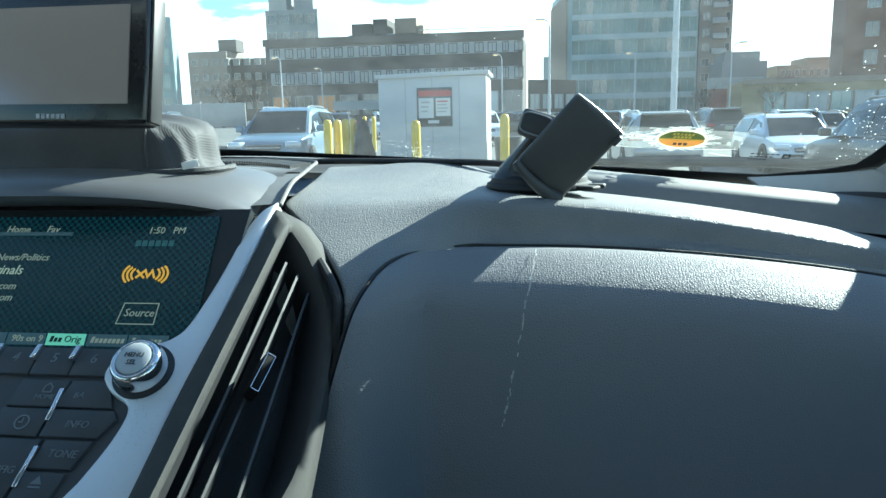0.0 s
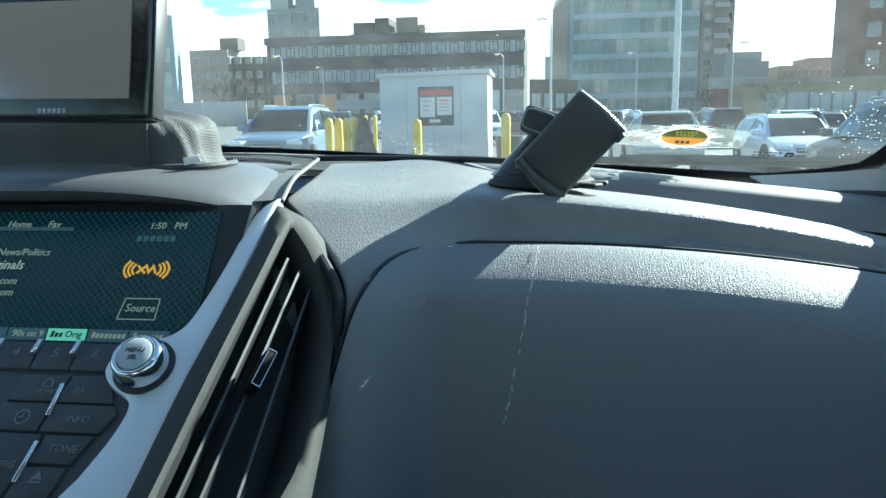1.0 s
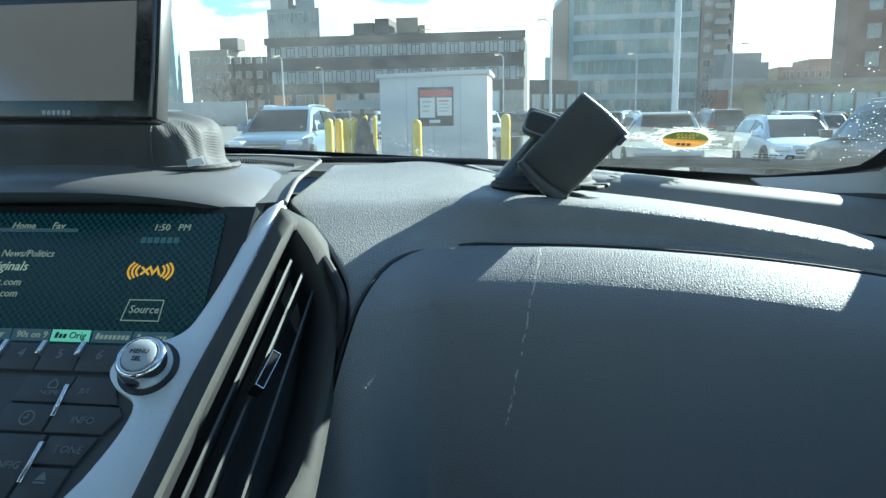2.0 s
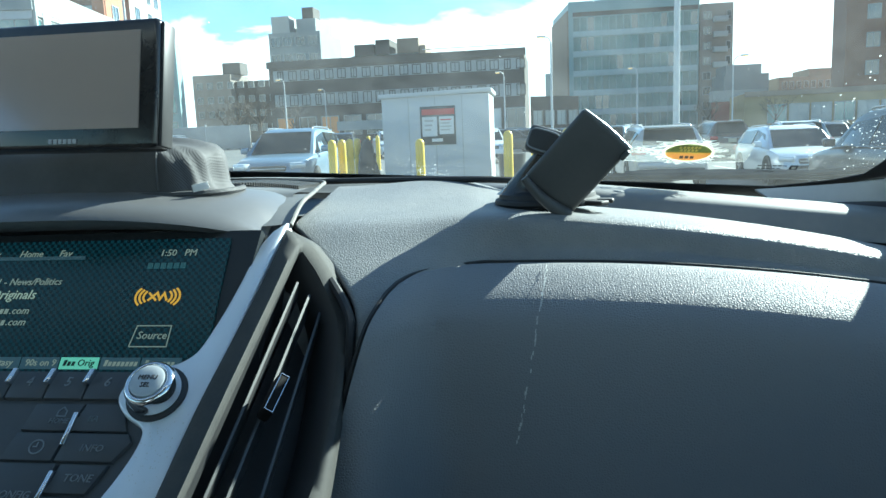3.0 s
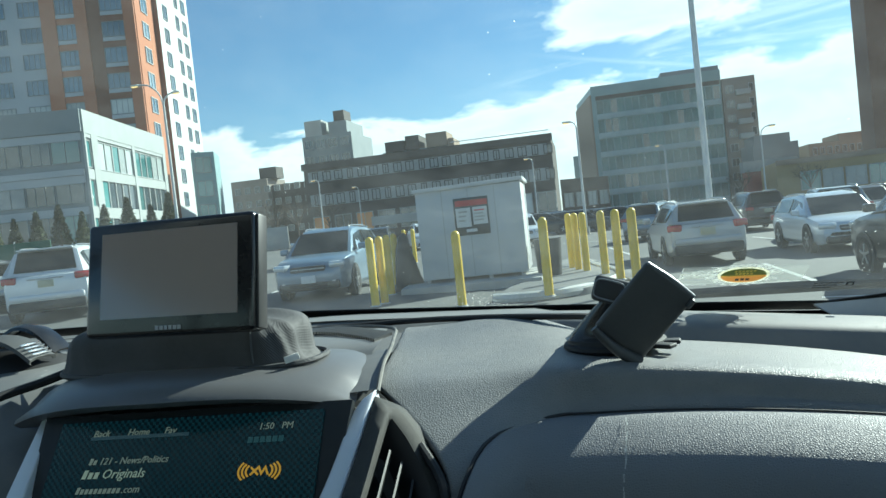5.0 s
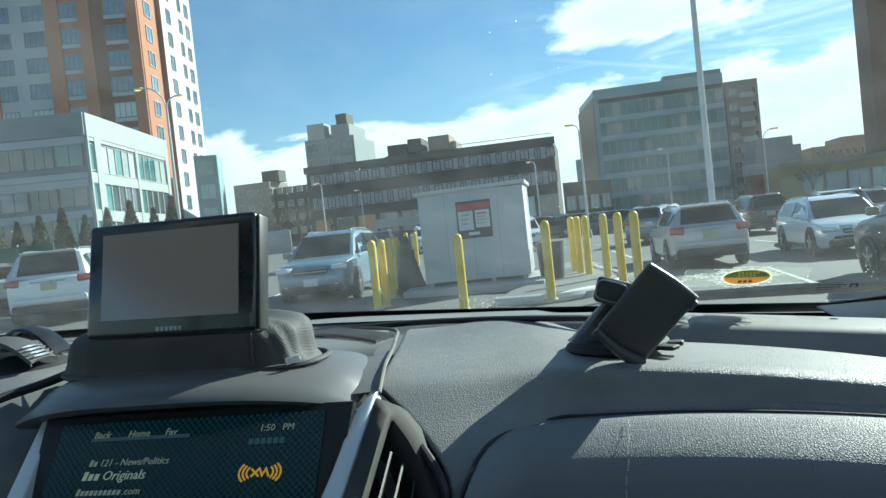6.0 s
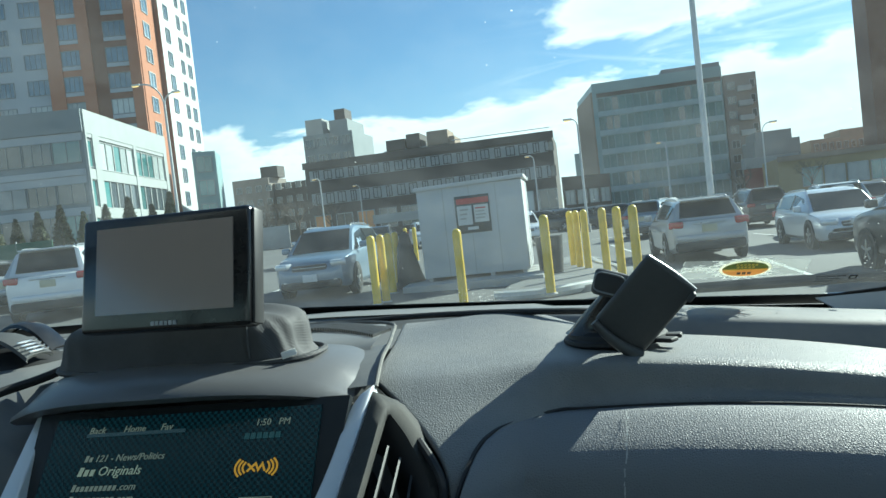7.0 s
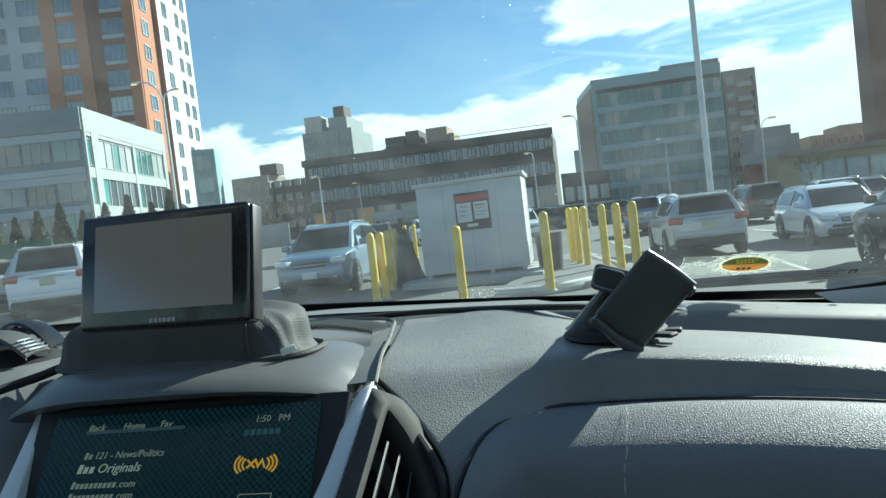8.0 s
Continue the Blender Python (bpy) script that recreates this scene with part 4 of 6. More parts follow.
pane = part("pane", loft(BM(), rows), M_GLASS, windshield, "clear faintly dirty glass")
pane.visible_shadow = False
# black band printed round the lower edge, and the seal
fs = [0.0, 0.006, 0.012, 0.018, 0.026, 0.036, 0.055, 0.08, 0.12, 0.2, 0.35, 0.5, 0.75, 1.0]
lower = [(CAR_X - (1 - 2 * j / 60) * ws_edge(0.004), 0.0) for j in range(61)]
def band_row(off_in, lift):
    left = [ws_point(CAR_X - ws_edge(f) + off_in, f + 0.0) + Vector((0, 0, -lift)) for f in reversed(fs[3:])]
    low = [ws_point(lerp(CAR_X - ws_edge(fs[2]) + off_in, CAR_X + ws_edge(fs[2]) - off_in, j / 50), 0.0 + off_in * 0.9 + 0.006) + Vector((0, 0, -lift)) for j in range(51)]
    right = [ws_point(CAR_X + ws_edge(f) - off_in, f) + Vector((0, 0, -lift)) for f in fs[3:]]
    return left + low + right
part("black_band", thicken(loft(BM(), [band_row(-0.030, 0.003), band_row(0.004, 0.003)]), 0.001), M_RUBBER, windshield, "black printed band round the glass")

def film(name, color):
    """Thin printed film: light comes through it as well as off it."""
    m = bpy.data.materials.new(name)
    m.use_nodes = True
    nt = m.node_tree
    nt.nodes.clear()
    out, df, tl, ad = (nt.nodes.new("ShaderNode" + k) for k in ("OutputMaterial", "BsdfDiffuse", "BsdfTranslucent", "MixShader"))
    df.inputs[0].default_value, tl.inputs[0].default_value, ad.inputs[0].default_value = (*color, 1), (*color, 1), 0.6
    nt.links.new(df.outputs[0], ad.inputs[1]), nt.links.new(tl.outputs[0], ad.inputs[2]), nt.links.new(ad.outputs[0], out.inputs[0])
    return m
# dry specks on the glass
M_SPECK = film("dry_speck", (0.85, 0.86, 0.84))
bm = BM()
rs = random.Random(9)
def speck(cx, cf, r):
    c = ws_point(cx, cf) + Vector((0, -0.002, -0.002))
    u, w_ = Vector((1, 0, 0)), Vector((0, -0.87, 0.49))
    n = rs.randint(5, 7)
    bm.faces.new([bm.verts.new(c + (u * math.cos(2 * math.pi * k / n) + w_ * 1.3 * math.sin(2 * math.pi * k / n)) * r * rs.uniform(0.6, 1.3)) for k in range(n)])
for _ in range(150):
    speck(rs.gauss(0.032, 0.022), abs(rs.gauss(0.0, 0.028)) + 0.008, rs.uniform(0.0002, 0.0006))
for _ in range(240):
    speck(0.47 + rs.gauss(0, 0.03), rs.uniform(0.06, 0.30), rs.uniform(0.0002, 0.0008))
for _ in range(55):
    speck(rs.uniform(-0.5, 0.45), rs.uniform(0.03, 0.6), rs.uniform(0.0002, 0.0006))
dirt = part("dirt_specks", bm, M_SPECK, windshield)
dirt["kind"] = "stuff"

# oval sticker under torn clear tape
S0 = ws_point(0.3115, 0.097)
sx = Vector((1, -0.03, -0.055)).normalized()
sz = Vector((0, -0.49, -0.87))
sy = sz.cross(sx).normalized()
sz = sx.cross(sy).normalized()
Sm = frame_of(S0 + sz * 0.003, sx, sy, sz)
sticker = thing("windshield_sticker", "oval green and orange sticker under torn clear tape", "sticker")
def oval(a, b, lo=0, hi=360, n=40):
    return [(a * math.cos(t), b * math.sin(t)) for t in (radians(lerp(lo, hi, k / n)) for k in range(n + (hi - lo < 360)))]
part("border", prism(BM(), oval(0.0252, 0.0200), Sm, 0, 0.0004), film("cream_print", (0.90, 0.89, 0.78)), sticker)
part("upper_field", prism(BM(), oval(0.0222, 0.0170, 2, 178), Sm, 0.0004, 0.0008), film("green_print", (0.30, 0.34, 0.16)), sticker, "dark green upper field")
part("lower_field", prism(BM(), oval(0.0222, 0.0170, 182, 358), Sm, 0.0004, 0.0008), film("orange_print", (0.88, 0.58, 0.26)), sticker, "orange lower field")
M_YEL = film("yellow_print", (0.92, 0.78, 0.28))
for r_ in range(2):
    for k in range(6 - r_):
        a_, b_ = -0.0100 + 0.0036 * k + 0.0012 * r_, 0.0088 - 0.0056 * r_
        part("print_bar", prism(BM(), [(a_, b_), (a_ + 0.0026, b_), (a_ + 0.0029, b_ + 0.0040), (a_ + 0.0006, b_ + 0.0040)], Sm, 0.0008, 0.0011), M_YEL, sticker)
for v_ in (-0.0010, 0.0012):
    part("print_line", prism(BM(), [(-0.0205, v_ - 0.0005), (0.0205, v_ - 0.0005), (0.0205, v_ + 0.0005), (-0.0205, v_ + 0.0005)], Sm, 0.0011, 0.0013), M_YEL, sticker)
for k in range(3):
    part("print_bar", prism(BM(), [(-0.0070 + 0.005 * k, -0.0120), (-0.0035 + 0.005 * k, -0.0120), (-0.0035 + 0.005 * k, -0.0070), (-0.0070 + 0.005 * k, -0.0070)], Sm, 0.0008, 0.0011), M_BLACK, sticker)
M_TAPE = glass("clear_tape", (0.92, 0.94, 0.92), dirt=0.14)
tp = part("tape", prism(BM(), [(-0.064, -0.020), (-0.02, -0.0235), (0.058, -0.018), (0.060, 0.017), (0.0, 0.020), (-0.060, 0.0215)], Sm, -0.0006, -0.0003), M_TAPE, sticker, "crumpled clear tape")
tp.visible_shadow = False
bm = BM()
for k in range(95):
    a = rs.uniform(0, 2 * math.pi)
    r = rs.uniform(1.02, 1.30)
    x_, y_ = 0.0262 * r * math.cos(a), 0.0205 * r * math.sin(a)
    if rs.random() < 0.3:
        x_, y_ = rs.uniform(-0.062, -0.026), rs.gauss(0, 0.004)
    l, t = rs.uniform(0.002, 0.009), rs.uniform(-0.6, 0.6)
    d = Vector((math.cos(t), math.sin(t))) * l
    n = Vector((-d.y, d.x)).normalized() * rs.uniform(0.0004, 0.0013)
    c = Vector((x_, y_))
    prism(bm, [c - d + n, c + d, c - d - n], Sm, 0.0, 0.0003)
for a, b in (((-0.064, -0.020), (-0.02, -0.0235)), ((-0.02, -0.0235), (0.058, -0.018)), ((-0.060, 0.0215), (0.0, 0.020)), ((-0.064, -0.020), (-0.060, 0.0215)), ((0.058, -0.018), (0.060, 0.017))):
    a, b = Vector(a), Vector(b)
    for k in range(9):
        if rs.random() < 0.6:
            n = Vector((-(b - a).y, (b - a).x)).normalized() * rs.uniform(0.0002, 0.0005)
            p0, p1 = a.lerp(b, k / 9), a.lerp(b, (k + 0.95) / 9)
            prism(bm, [p0 - n, p1 - n, p1 + n, p0 + n], Sm, 0.0, 0.0003)
part("torn_edge", bm, M_SPECK, sticker, "white torn tape slivers")
settle(sticker, S0)

# maker's print on the glass, as bars
Mm = frame_of(ws_point(0.408, 0.060) + sz * 0.002, sx, sy, sz)
mark = thing("windshield_print", "small black unreadable print on the windshield", "glass print")
for r in range(3):
    for k in range(6 - r):
        part("print_bar", prism(BM(), [(-0.026 + 0.0048 * k, 0.004 - 0.006 * r), (-0.0225 + 0.0048 * k, 0.004 - 0.006 * r), (-0.0225 + 0.0048 * k, 0.0053 - 0.006 * r), (-0.026 + 0.0048 * k, 0.0053 - 0.006 * r)], Mm, 0, 0.0004), M_BLACK, mark)
part("print_box", prism(BM(), [(0.005, -0.003), (0.0125, -0.003), (0.0125, 0.006), (0.005, 0.006)], Mm, 0, 0.0004), M_BLACK, mark)
part("print_box", prism(BM(), [(0.0068, -0.0008), (0.0107, -0.0008), (0.0107, 0.0038), (0.0068, 0.0038)], Mm, 0.0004, 0.0007), M_PILLAR, mark)

# pillars, roof, doors, floor and seats close the cabin
def cabin_wall(name, pts_rows, material, thick=0.02):
    return tagged(part(name, thicken(loft(BM(), pts_rows), thick), material, None), kind="structure")
for sgn, nm in ((1, "pillar_right"), (-1, "pillar_left")):
    rows = []
    for f in (0.0, 0.008, 0.02, 0.035, 0.055, 0.10, 0.2, 0.4, 0.7, 1.0):
        a = ws_point(CAR_X + sgn * (ws_edge(f) + 0.016), f)
        rows.append([a + Vector((0, 0, -0.006)), a + Vector((0.020 * sgn, -0.016, -0.020)), a + Vector((0.055 * sgn, -0.03, -0.04)), a + Vector((0.10 * sgn, -0.02, -0.05)), a + Vector((0.125 * sgn, 0.03, -0.04))])
    ob = cabin_wall(nm, rows, M_PILLAR, 0.006)
    tagged(ob, "light grey plastic windshield pillar trim", "pillar trim")
top = [ws_point(x, 1.0) for x in (CAR_X - 0.62, CAR_X - 0.3, CAR_X, CAR_X + 0.3, CAR_X + 0.62)]
rows = [[p_ + Vector((0, 0.02, 0.004)) for p_ in top]] + [[Vector((p_.x * 1.0, y, 1.70 - 0.25 * (p_.x - CAR_X) ** 2)) for p_ in top] for y in (-0.1, -0.7, -1.3, -1.9)]
tagged(cabin_wall("ceiling", rows, M_LINER, 0.03), "pale grey cloth headliner", "headliner")
for sgn, nm in ((1, "door_right"), (-1, "door_left")):
    xw = CAR_X + sgn * 0.74
    bm = BM()
    box(bm, (xw, -0.55, 0.72), (0.06, 2.85, 0.96), None, 0.02)
    tagged(part(nm, bm, M_SEAT), "dark inner car door panel", "car door", kind="structure")
    sg = part(nm + "_glass", thicken(loft(BM(), [[(CAR_X + sgn * 0.735, 0.30, 1.20), (CAR_X + sgn * 0.735, -1.9, 1.20)], [(CAR_X + sgn * 0.66, -0.05, 1.62), (CAR_X + sgn * 0.66, -1.9, 1.62)]]), 0.004), M_SIDEGLASS)
    sg.visible_shadow = False
    tagged(sg, "clear side window glass", "window", kind="structure")
    bm = BM()
    for y in (-0.55, -1.6):
        box(bm, (CAR_X + sgn * 0.68, y, 1.42), (0.05, 0.09, 0.54), Matrix.Rotation(radians(-12 * sgn), 3, "Y"), 0.01)
    tagged(part(nm + "_post", bm, M_PILLAR), "grey door post", "door post", kind="structure")
tagged(part("floor_cabin", box(BM(), (CAR_X, -0.5, 0.30), (1.46, 2.8, 0.06), None, 0.01), M_SEAT), "dark carpeted car floor", "car floor", kind="structure")
tagged(part("wall_rear", box(BM(), (CAR_X, -1.95, 0.70), (1.46, 0.06, 0.9), None, 0.02), M_SEAT), "dark rear of the cabin", "rear wall", kind="structure")
tagged(part("firewall", box(BM(), (CAR_X, 0.86, 0.72), (1.50, 0.04, 1.0), None, 0.01), M_SEAT), "dark bulkhead below the windshield", "bulkhead", kind="structure")
def seat(x):
    s = thing("front_chair", "dark grey cloth front car seat", "chair", "front seats")
    part("cushion", box(BM(), (0, -0.05, 0.30), (0.52, 0.55, 0.20), None, 0.05, 3), M_SEAT, s)
    part("backrest", box(BM(), (0, -0.42, 0.65), (0.50, 0.16, 0.62), Matrix.Rotation(radians(-14), 3, "X"), 0.05, 3), M_SEAT, s)
    part("headrest", box(BM(), (0, -0.52, 1.02), (0.26, 0.10, 0.16), Matrix.Rotation(radians(-14), 3, "X"), 0.04, 3), M_SEAT, s)
    part("rail", box(BM(), (0, -0.05, 0.10), (0.40, 0.45, 0.20), None, 0.01), M_BLACK, s)
    s.location = (x, -0.42, 0.33)
    return s
s1 = seat(CAR_X - 0.36)
copy_thing(s1, Matrix.Translation((CAR_X + 0.37, -0.42, 0.33)))

# wiper resting below the glass
wiper = thing("wiper", "black windshield wiper resting along the cowl", "wiper")
part("blade", tube(BM(), [(0.20, 0.965, 1.2475), (0.32, 0.965, 1.2440), (0.45, 0.955, 1.243), (0.56, 0.945, 1.249)], 0.0045, 6), M_RUBBER, wiper)
part("wiper_arm", tube(BM(), [(0.26, 0.975, 1.246), (0.40, 0.985, 1.243), (0.52, 0.985, 1.236)], 0.006, 6), M_BLACK, wiper)
cowl = part("cowl", loft(BM(), [[(CAR_X + dx, y - 0.12 * dx * dx, z - 0.055 * max(0, CAR_X + dx + 0.2)) for dx in [-0.75 + 0.1 * j for j in range(16)]] for y, z in ((0.955, 1.256), (0.98, 1.244), (1.04, 1.230), (1.10, 1.222))]), M_RUBBER)
tagged(cowl, "black plastic cowl below the windshield", "cowl", kind="structure")
settle(wiper, (0.4, 0.93, 1.24))

# ---------------------------------------------------------------- the car park outside
def asphalt():
    m = mat("asphalt", (0.085, 0.087, 0.088), 0.85, color2=(0.13, 0.13, 0.125), scale=0.35, amount=0.8, bump=0.1, bump_scale=60, fine=18)
    return m
M_ASPHALT = asphalt()
M_CONC = mat("concrete", (0.42, 0.41, 0.39), 0.85, color2=(0.30, 0.30, 0.28), scale=2.0, amount=0.7, bump=0.05, bump_scale=50)
M_ISLAND = mat("grey_paving", (0.16, 0.16, 0.158), 0.85, color2=(0.22, 0.22, 0.21), scale=1.0, amount=0.8, bump=0.05, bump_scale=40)
M_LINE = mat("worn_white_paint", (0.62, 0.62, 0.60), 0.8, color2=(0.25, 0.25, 0.25), scale=3, amount=0.7)
M_YELLOW = mat("yellow_bollard_paint", (0.72, 0.50, 0.03), 0.45, color2=(0.55, 0.38, 0.04), scale=5, amount=0.6, bump=0.02, bump_scale=60, random_value=0.12)
M_HUT = mat("white_hut_panel", (0.53, 0.54, 0.55), 0.6, color2=(0.43, 0.44, 0.44), scale=1.5, amount=0.6, bump=0.02, bump_scale=30)
M_POLE = mat("galvanised_pole", (0.58, 0.59, 0.59), 0.5, metal=0.0, scale=4, amount=0.4)
M_LAMPGLASS = mat("lamp_lens", (0.75, 0.55, 0.25), 0.3, scale=10, amount=0.2, emit=((1.0, 0.62, 0.2), 0.6))
def GZ(x):
    """Height of the car park, which falls gently to the right."""
    return -0.2 - 0.02 * min(30, max(-30, x))
bm = BM()
loft(bm, [[(x, y, GZ(x)) for x in (-2500, -600, -120, -30, -10, 0, 10, 30, 120, 600, 2500)] for y in (-2500, -400, -60, -10, 0, 10, 30, 60, 120, 400, 2500)])
tagged(part("ground", bm, M_ASPHALT), "worn grey asphalt car park", "ground", kind="structure")

# painted bay lines
def line(x0, y0, x1, y1, w=0.11):
    d = Vector((x1 - x0, y1 - y0, 0)).normalized()
    n = Vector((-d.y, d.x, 0)) * w / 2
    a, b = Vector((x0, y0, GZ(x0) + 0.006)), Vector((x1, y1, GZ(x1) + 0.006))
    bm = BM()
    bm.faces.new([bm.verts.new(p_) for p_ in (a - n, b - n, b + n, a + n)])
    tagged(part("bay_line", bm, M_LINE), "worn white painted bay line", "road marking", "bay lines", "structure")
for k in range(6):
    line(1.5 + 2.6 * k, 24.0, 1.0 + 2.6 * k, 29.0)
    line(-8.5 - 2.7 * k, 19.0, -9.2 - 2.7 * k, 24.0)
for k in range(4):
    line(3.9 + 2.7 * k, 13.0 - 0.1 * k, 4.0 + 2.7 * k, 17.5)
line(-8.0, 36.0, 12.0, 35.0, 0.15)
line(3.4, 11.4, 7.5, 10.6)

# kerbed island round the hut
def slab(name, outline, z1, material, label, category, bevel=0.03, z0=-0.4):
    return tagged(part(name, prism(BM(), outline, Matrix(), z0, z1, bevel=bevel), material), label, category, kind="structure")
slab("pavement_hut", soft2([(-4.0, 15.9), (-3.9, 18.9), (-1.0, 18.9), (-0.85, 15.9)]), 0.02, M_CONC, "low concrete pad under the hut", "pavement")
slab("pavement_island", soft2([(-1.6, 13.4), (-0.2, 13.5), (0.4, 14.2), (0.75, 15.5), (1.05, 13.2), (1.2, 13.2), (1.2, 16.5), (0.7, 19), (0.1, 22), (-0.6, 22), (-0.75, 18), (-1.5, 15)]), -0.06, M_ISLAND, "raised grey island with bollards", "pavement")
kerb_pts = [(-1.6, 13.35), (-0.8, 13.25), (-0.2, 13.55), (0.35, 14.3), (0.75, 15.5), (0.75, 17.0), (0.4, 18.6), (0.1, 21.0)]
kerb = part("kerb", tube(BM(), [(x, y, -0.10) for x, y in kerb_pts], 0.10, 8), mat("white_kerb", (0.62, 0.62, 0.60), 0.8, color2=(0.42, 0.42, 0.40), scale=2, amount=0.8, bump=0.05, bump_scale=30))
tagged(kerb, "pale painted concrete kerb curving past the hut", "kerb", kind="structure")

# pay hut
hut = thing("pay_hut", "white panelled car-park hut with a dark sign", "hut")
def turned(a):
    return Matrix.Rotation(radians(a), 3, "Z")
HM = Matrix.Translation((-2.43, 17.70, 0.10)) @ Matrix.Rotation(radians(1.5), 4, "Z")
bm = box(BM(), (0, 0, 1.03), (2.44, 2.05, 2.06), None, 0.01)
part("walls", bm, M_HUT, hut, "white flat wall panels")
part("roof_slab", box(BM(), (0, 0, 2.10), (2.56, 2.18, 0.09), Matrix.Rotation(radians(-1.2), 3, "Y"), 0.01), M_HUT, hut, "thin white roof slab")
for x in (-0.61, 0.0, 0.61):
    part("panel_joint", box(BM(), (x, -1.027, 1.03), (0.012, 0.006, 2.0)), M_CONC, hut)
for x in (-1.1, -0.36, 0.36, 1.1):
    part("foot_block", box(BM(), (x, -0.95, -0.02), (0.10, 0.10, 0.16)), M_CONC, hut)
sign = part("sign", box(BM(), (0.055, -1.036, 1.385), (0.80, 0.016, 0.86), None, 0.004), mat("dark_sign", (0.05, 0.055, 0.06), 0.4, scale=5), hut, "dark notice board with red heading and pale panels")
M_SIGNW, M_SIGNR = mat("sign_white", (0.62, 0.63, 0.63), 0.4, scale=8, amount=0.3), mat("sign_red", (0.45, 0.05, 0.05), 0.4, scale=8)
def sp(name, x0, x1, z0, z1, m_, y=-1.047):
    part(name, box(BM(), (0.055 + (x0 + x1) / 2, y, 1.385 + (z0 + z1) / 2), (x1 - x0, 0.006, z1 - z0)), m_, sign)
sp("heading", -0.36, 0.38, 0.24, 0.37, M_SIGNR)
sp("panel", -0.36, -0.02, -0.24, 0.20, M_SIGNW)
sp("panel", 0.03, 0.36, -0.20, 0.20, M_SIGNW)
for k in range(4):
    sp("print_bar", 0.06, 0.30 - 0.03 * (k % 2), 0.11 - 0.075 * k, 0.14 - 0.075 * k, M_SIGNR if k == 0 else M_CONC, -1.052)
for k in range(3):
    sp("print_bar", -0.30, -0.10 - 0.03 * k, 0.09 - 0.10 * k, 0.13 - 0.10 * k, M_CONC, -1.052)
sp("print_bar", -0.15, 0.10, -0.36, -0.29, M_SIGNW)
hut.matrix_basis = HM
binm = mat("dark_bin", (0.03, 0.032, 0.035), 0.6, scale=5)
b_ = part("bin", cyl(BM(), (0, 0, 0), (0, 0, 0.85), 0.27, 0.32, 20), binm)
b_.location = (-0.72, 17.0, -0.06)
tagged(b_, "dark grey litter bin beside the hut", "bin")
tp_ = part("tarp_bundle", loft(BM(), [[(0.30 * s * math.cos(a) * (1 + 0.2 * math.sin(3 * a + z * 4)), 0.3 * s * math.sin(a), z) for a in (2 * math.pi * j / 18 for j in range(18))] for s, z in ((1.3, 0), (1.1, 0.2), (0.8, 0.6), (0.6, 1.0), (0.35, 1.3), (0.1, 1.38))], closed=True, caps=True), binm)
tp_.location = (-4.15, 17.2, GZ(-4.15))
tagged(tp_, "dark covered bundle leaning against the hut", "bundle")

# bollards
def bollard():
    b = thing("bollard", "yellow painted steel bollard with rounded top", "bollard", "bollards in the car park")
    part("post", loft(BM(), [[(r * math.cos(a), r * math.sin(a), z) for a in (2 * math.pi * j / 18 for j in range(18))] for r, z in ((0.083, 0), (0.083, 1.25), (0.081, 1.31), (0.070, 1.35), (0.045, 1.375), (0.01, 1.385))], closed=True, caps=True), M_YELLOW, b)
    part("collar", cyl(BM(), (0, 0, 0), (0, 0, 0.025), 0.12, 0.10, 18), M_CONC, b)
    return b
b0 = bollard()
b0.location = (-2.16, 13.15, GZ(-2))
for x, y in ((-0.56, 12.85), (-4.06, 14.05), (-3.98, 14.45), (-4.30, 16.2), (-4.42, 17.3), (-7.2, 29.5), (-6.7, 29.0), (-0.24, 18.6), (-0.08, 17.9), (0.11, 17.3), (0.50, 16.1), (0.745, 14.7), (0.985, 13.6)):
    copy_thing(b0, Matrix.Translation((x, y, GZ(x) if x < -1 else -0.08)) @ Matrix.Rotation(x * 7, 4, "Z"))

# ---------------------------------------------------------------- lamp posts
def lamp_post(h, r=0.09, arms=((-1, 1.6),)):
    s = thing("street_lamp", "slim grey metal street lamp with a lit amber head", "street lamp", "car park lamps")
    part("pole", cyl(BM(), (0, 0, 0), (0, 0, h), r, r * 0.6, 12), M_POLE, s)
    part("base", cyl(BM(), (0, 0, 0), (0, 0, 0.5), r * 2.2, r * 2.0, 12), M_CONC, s)
    for sg, l in arms:
        a = part("arm", tube(BM(), [(0, 0, h - 0.1), (sg * l * 0.12, 0, h + l * 0.4), (sg * l * 0.5, 0, h + l * 0.78), (sg * l, 0, h + l * 0.88)], r * 0.42, 8), M_POLE, s)
        part("lamp_head", box(BM(), (sg * (l + 0.12), 0, h + l * 0.87), (0.55, 0.22, 0.12), None, 0.04), M_POLE, a)
        part("lens", box(BM(), (sg * (l + 0.16), 0, h + l * 0.87 - 0.07), (0.36, 0.17, 0.06), None, 0.02), M_LAMPGLASS, a, "amber lamp lens")
    return s
lp = lamp_post(6.6, 0.09, ((-1, 0.45),))
lp.location = (0.25, 46, -0.2)
for x, y in ((-26.2, 72), (-27.6, 90), (-4.2, 72), (8.2, 72)):
    copy_thing(lp, Matrix.Translation((x, y, GZ(x))))
lamp_post(9.9, 0.11, ((-1, 1.6), (1, 0.75))).location = (-23.55, 40, 0.27)
lamp_post(6.1, 0.07, ((1, 0.7),)).location = (14.0, 60, -0.48)
tall = thing("tall_pole", "tall thick grey metal lighting mast", "mast")
part("pole", cyl(BM(), (0, 0, 0), (0, 0, 12), 0.105, 0.075, 16), M_POLE, tall)
part("base", cyl(BM(), (0, 0, 0), (0, 0, 0.8), 0.3, 0.3, 16), M_CONC, tall)
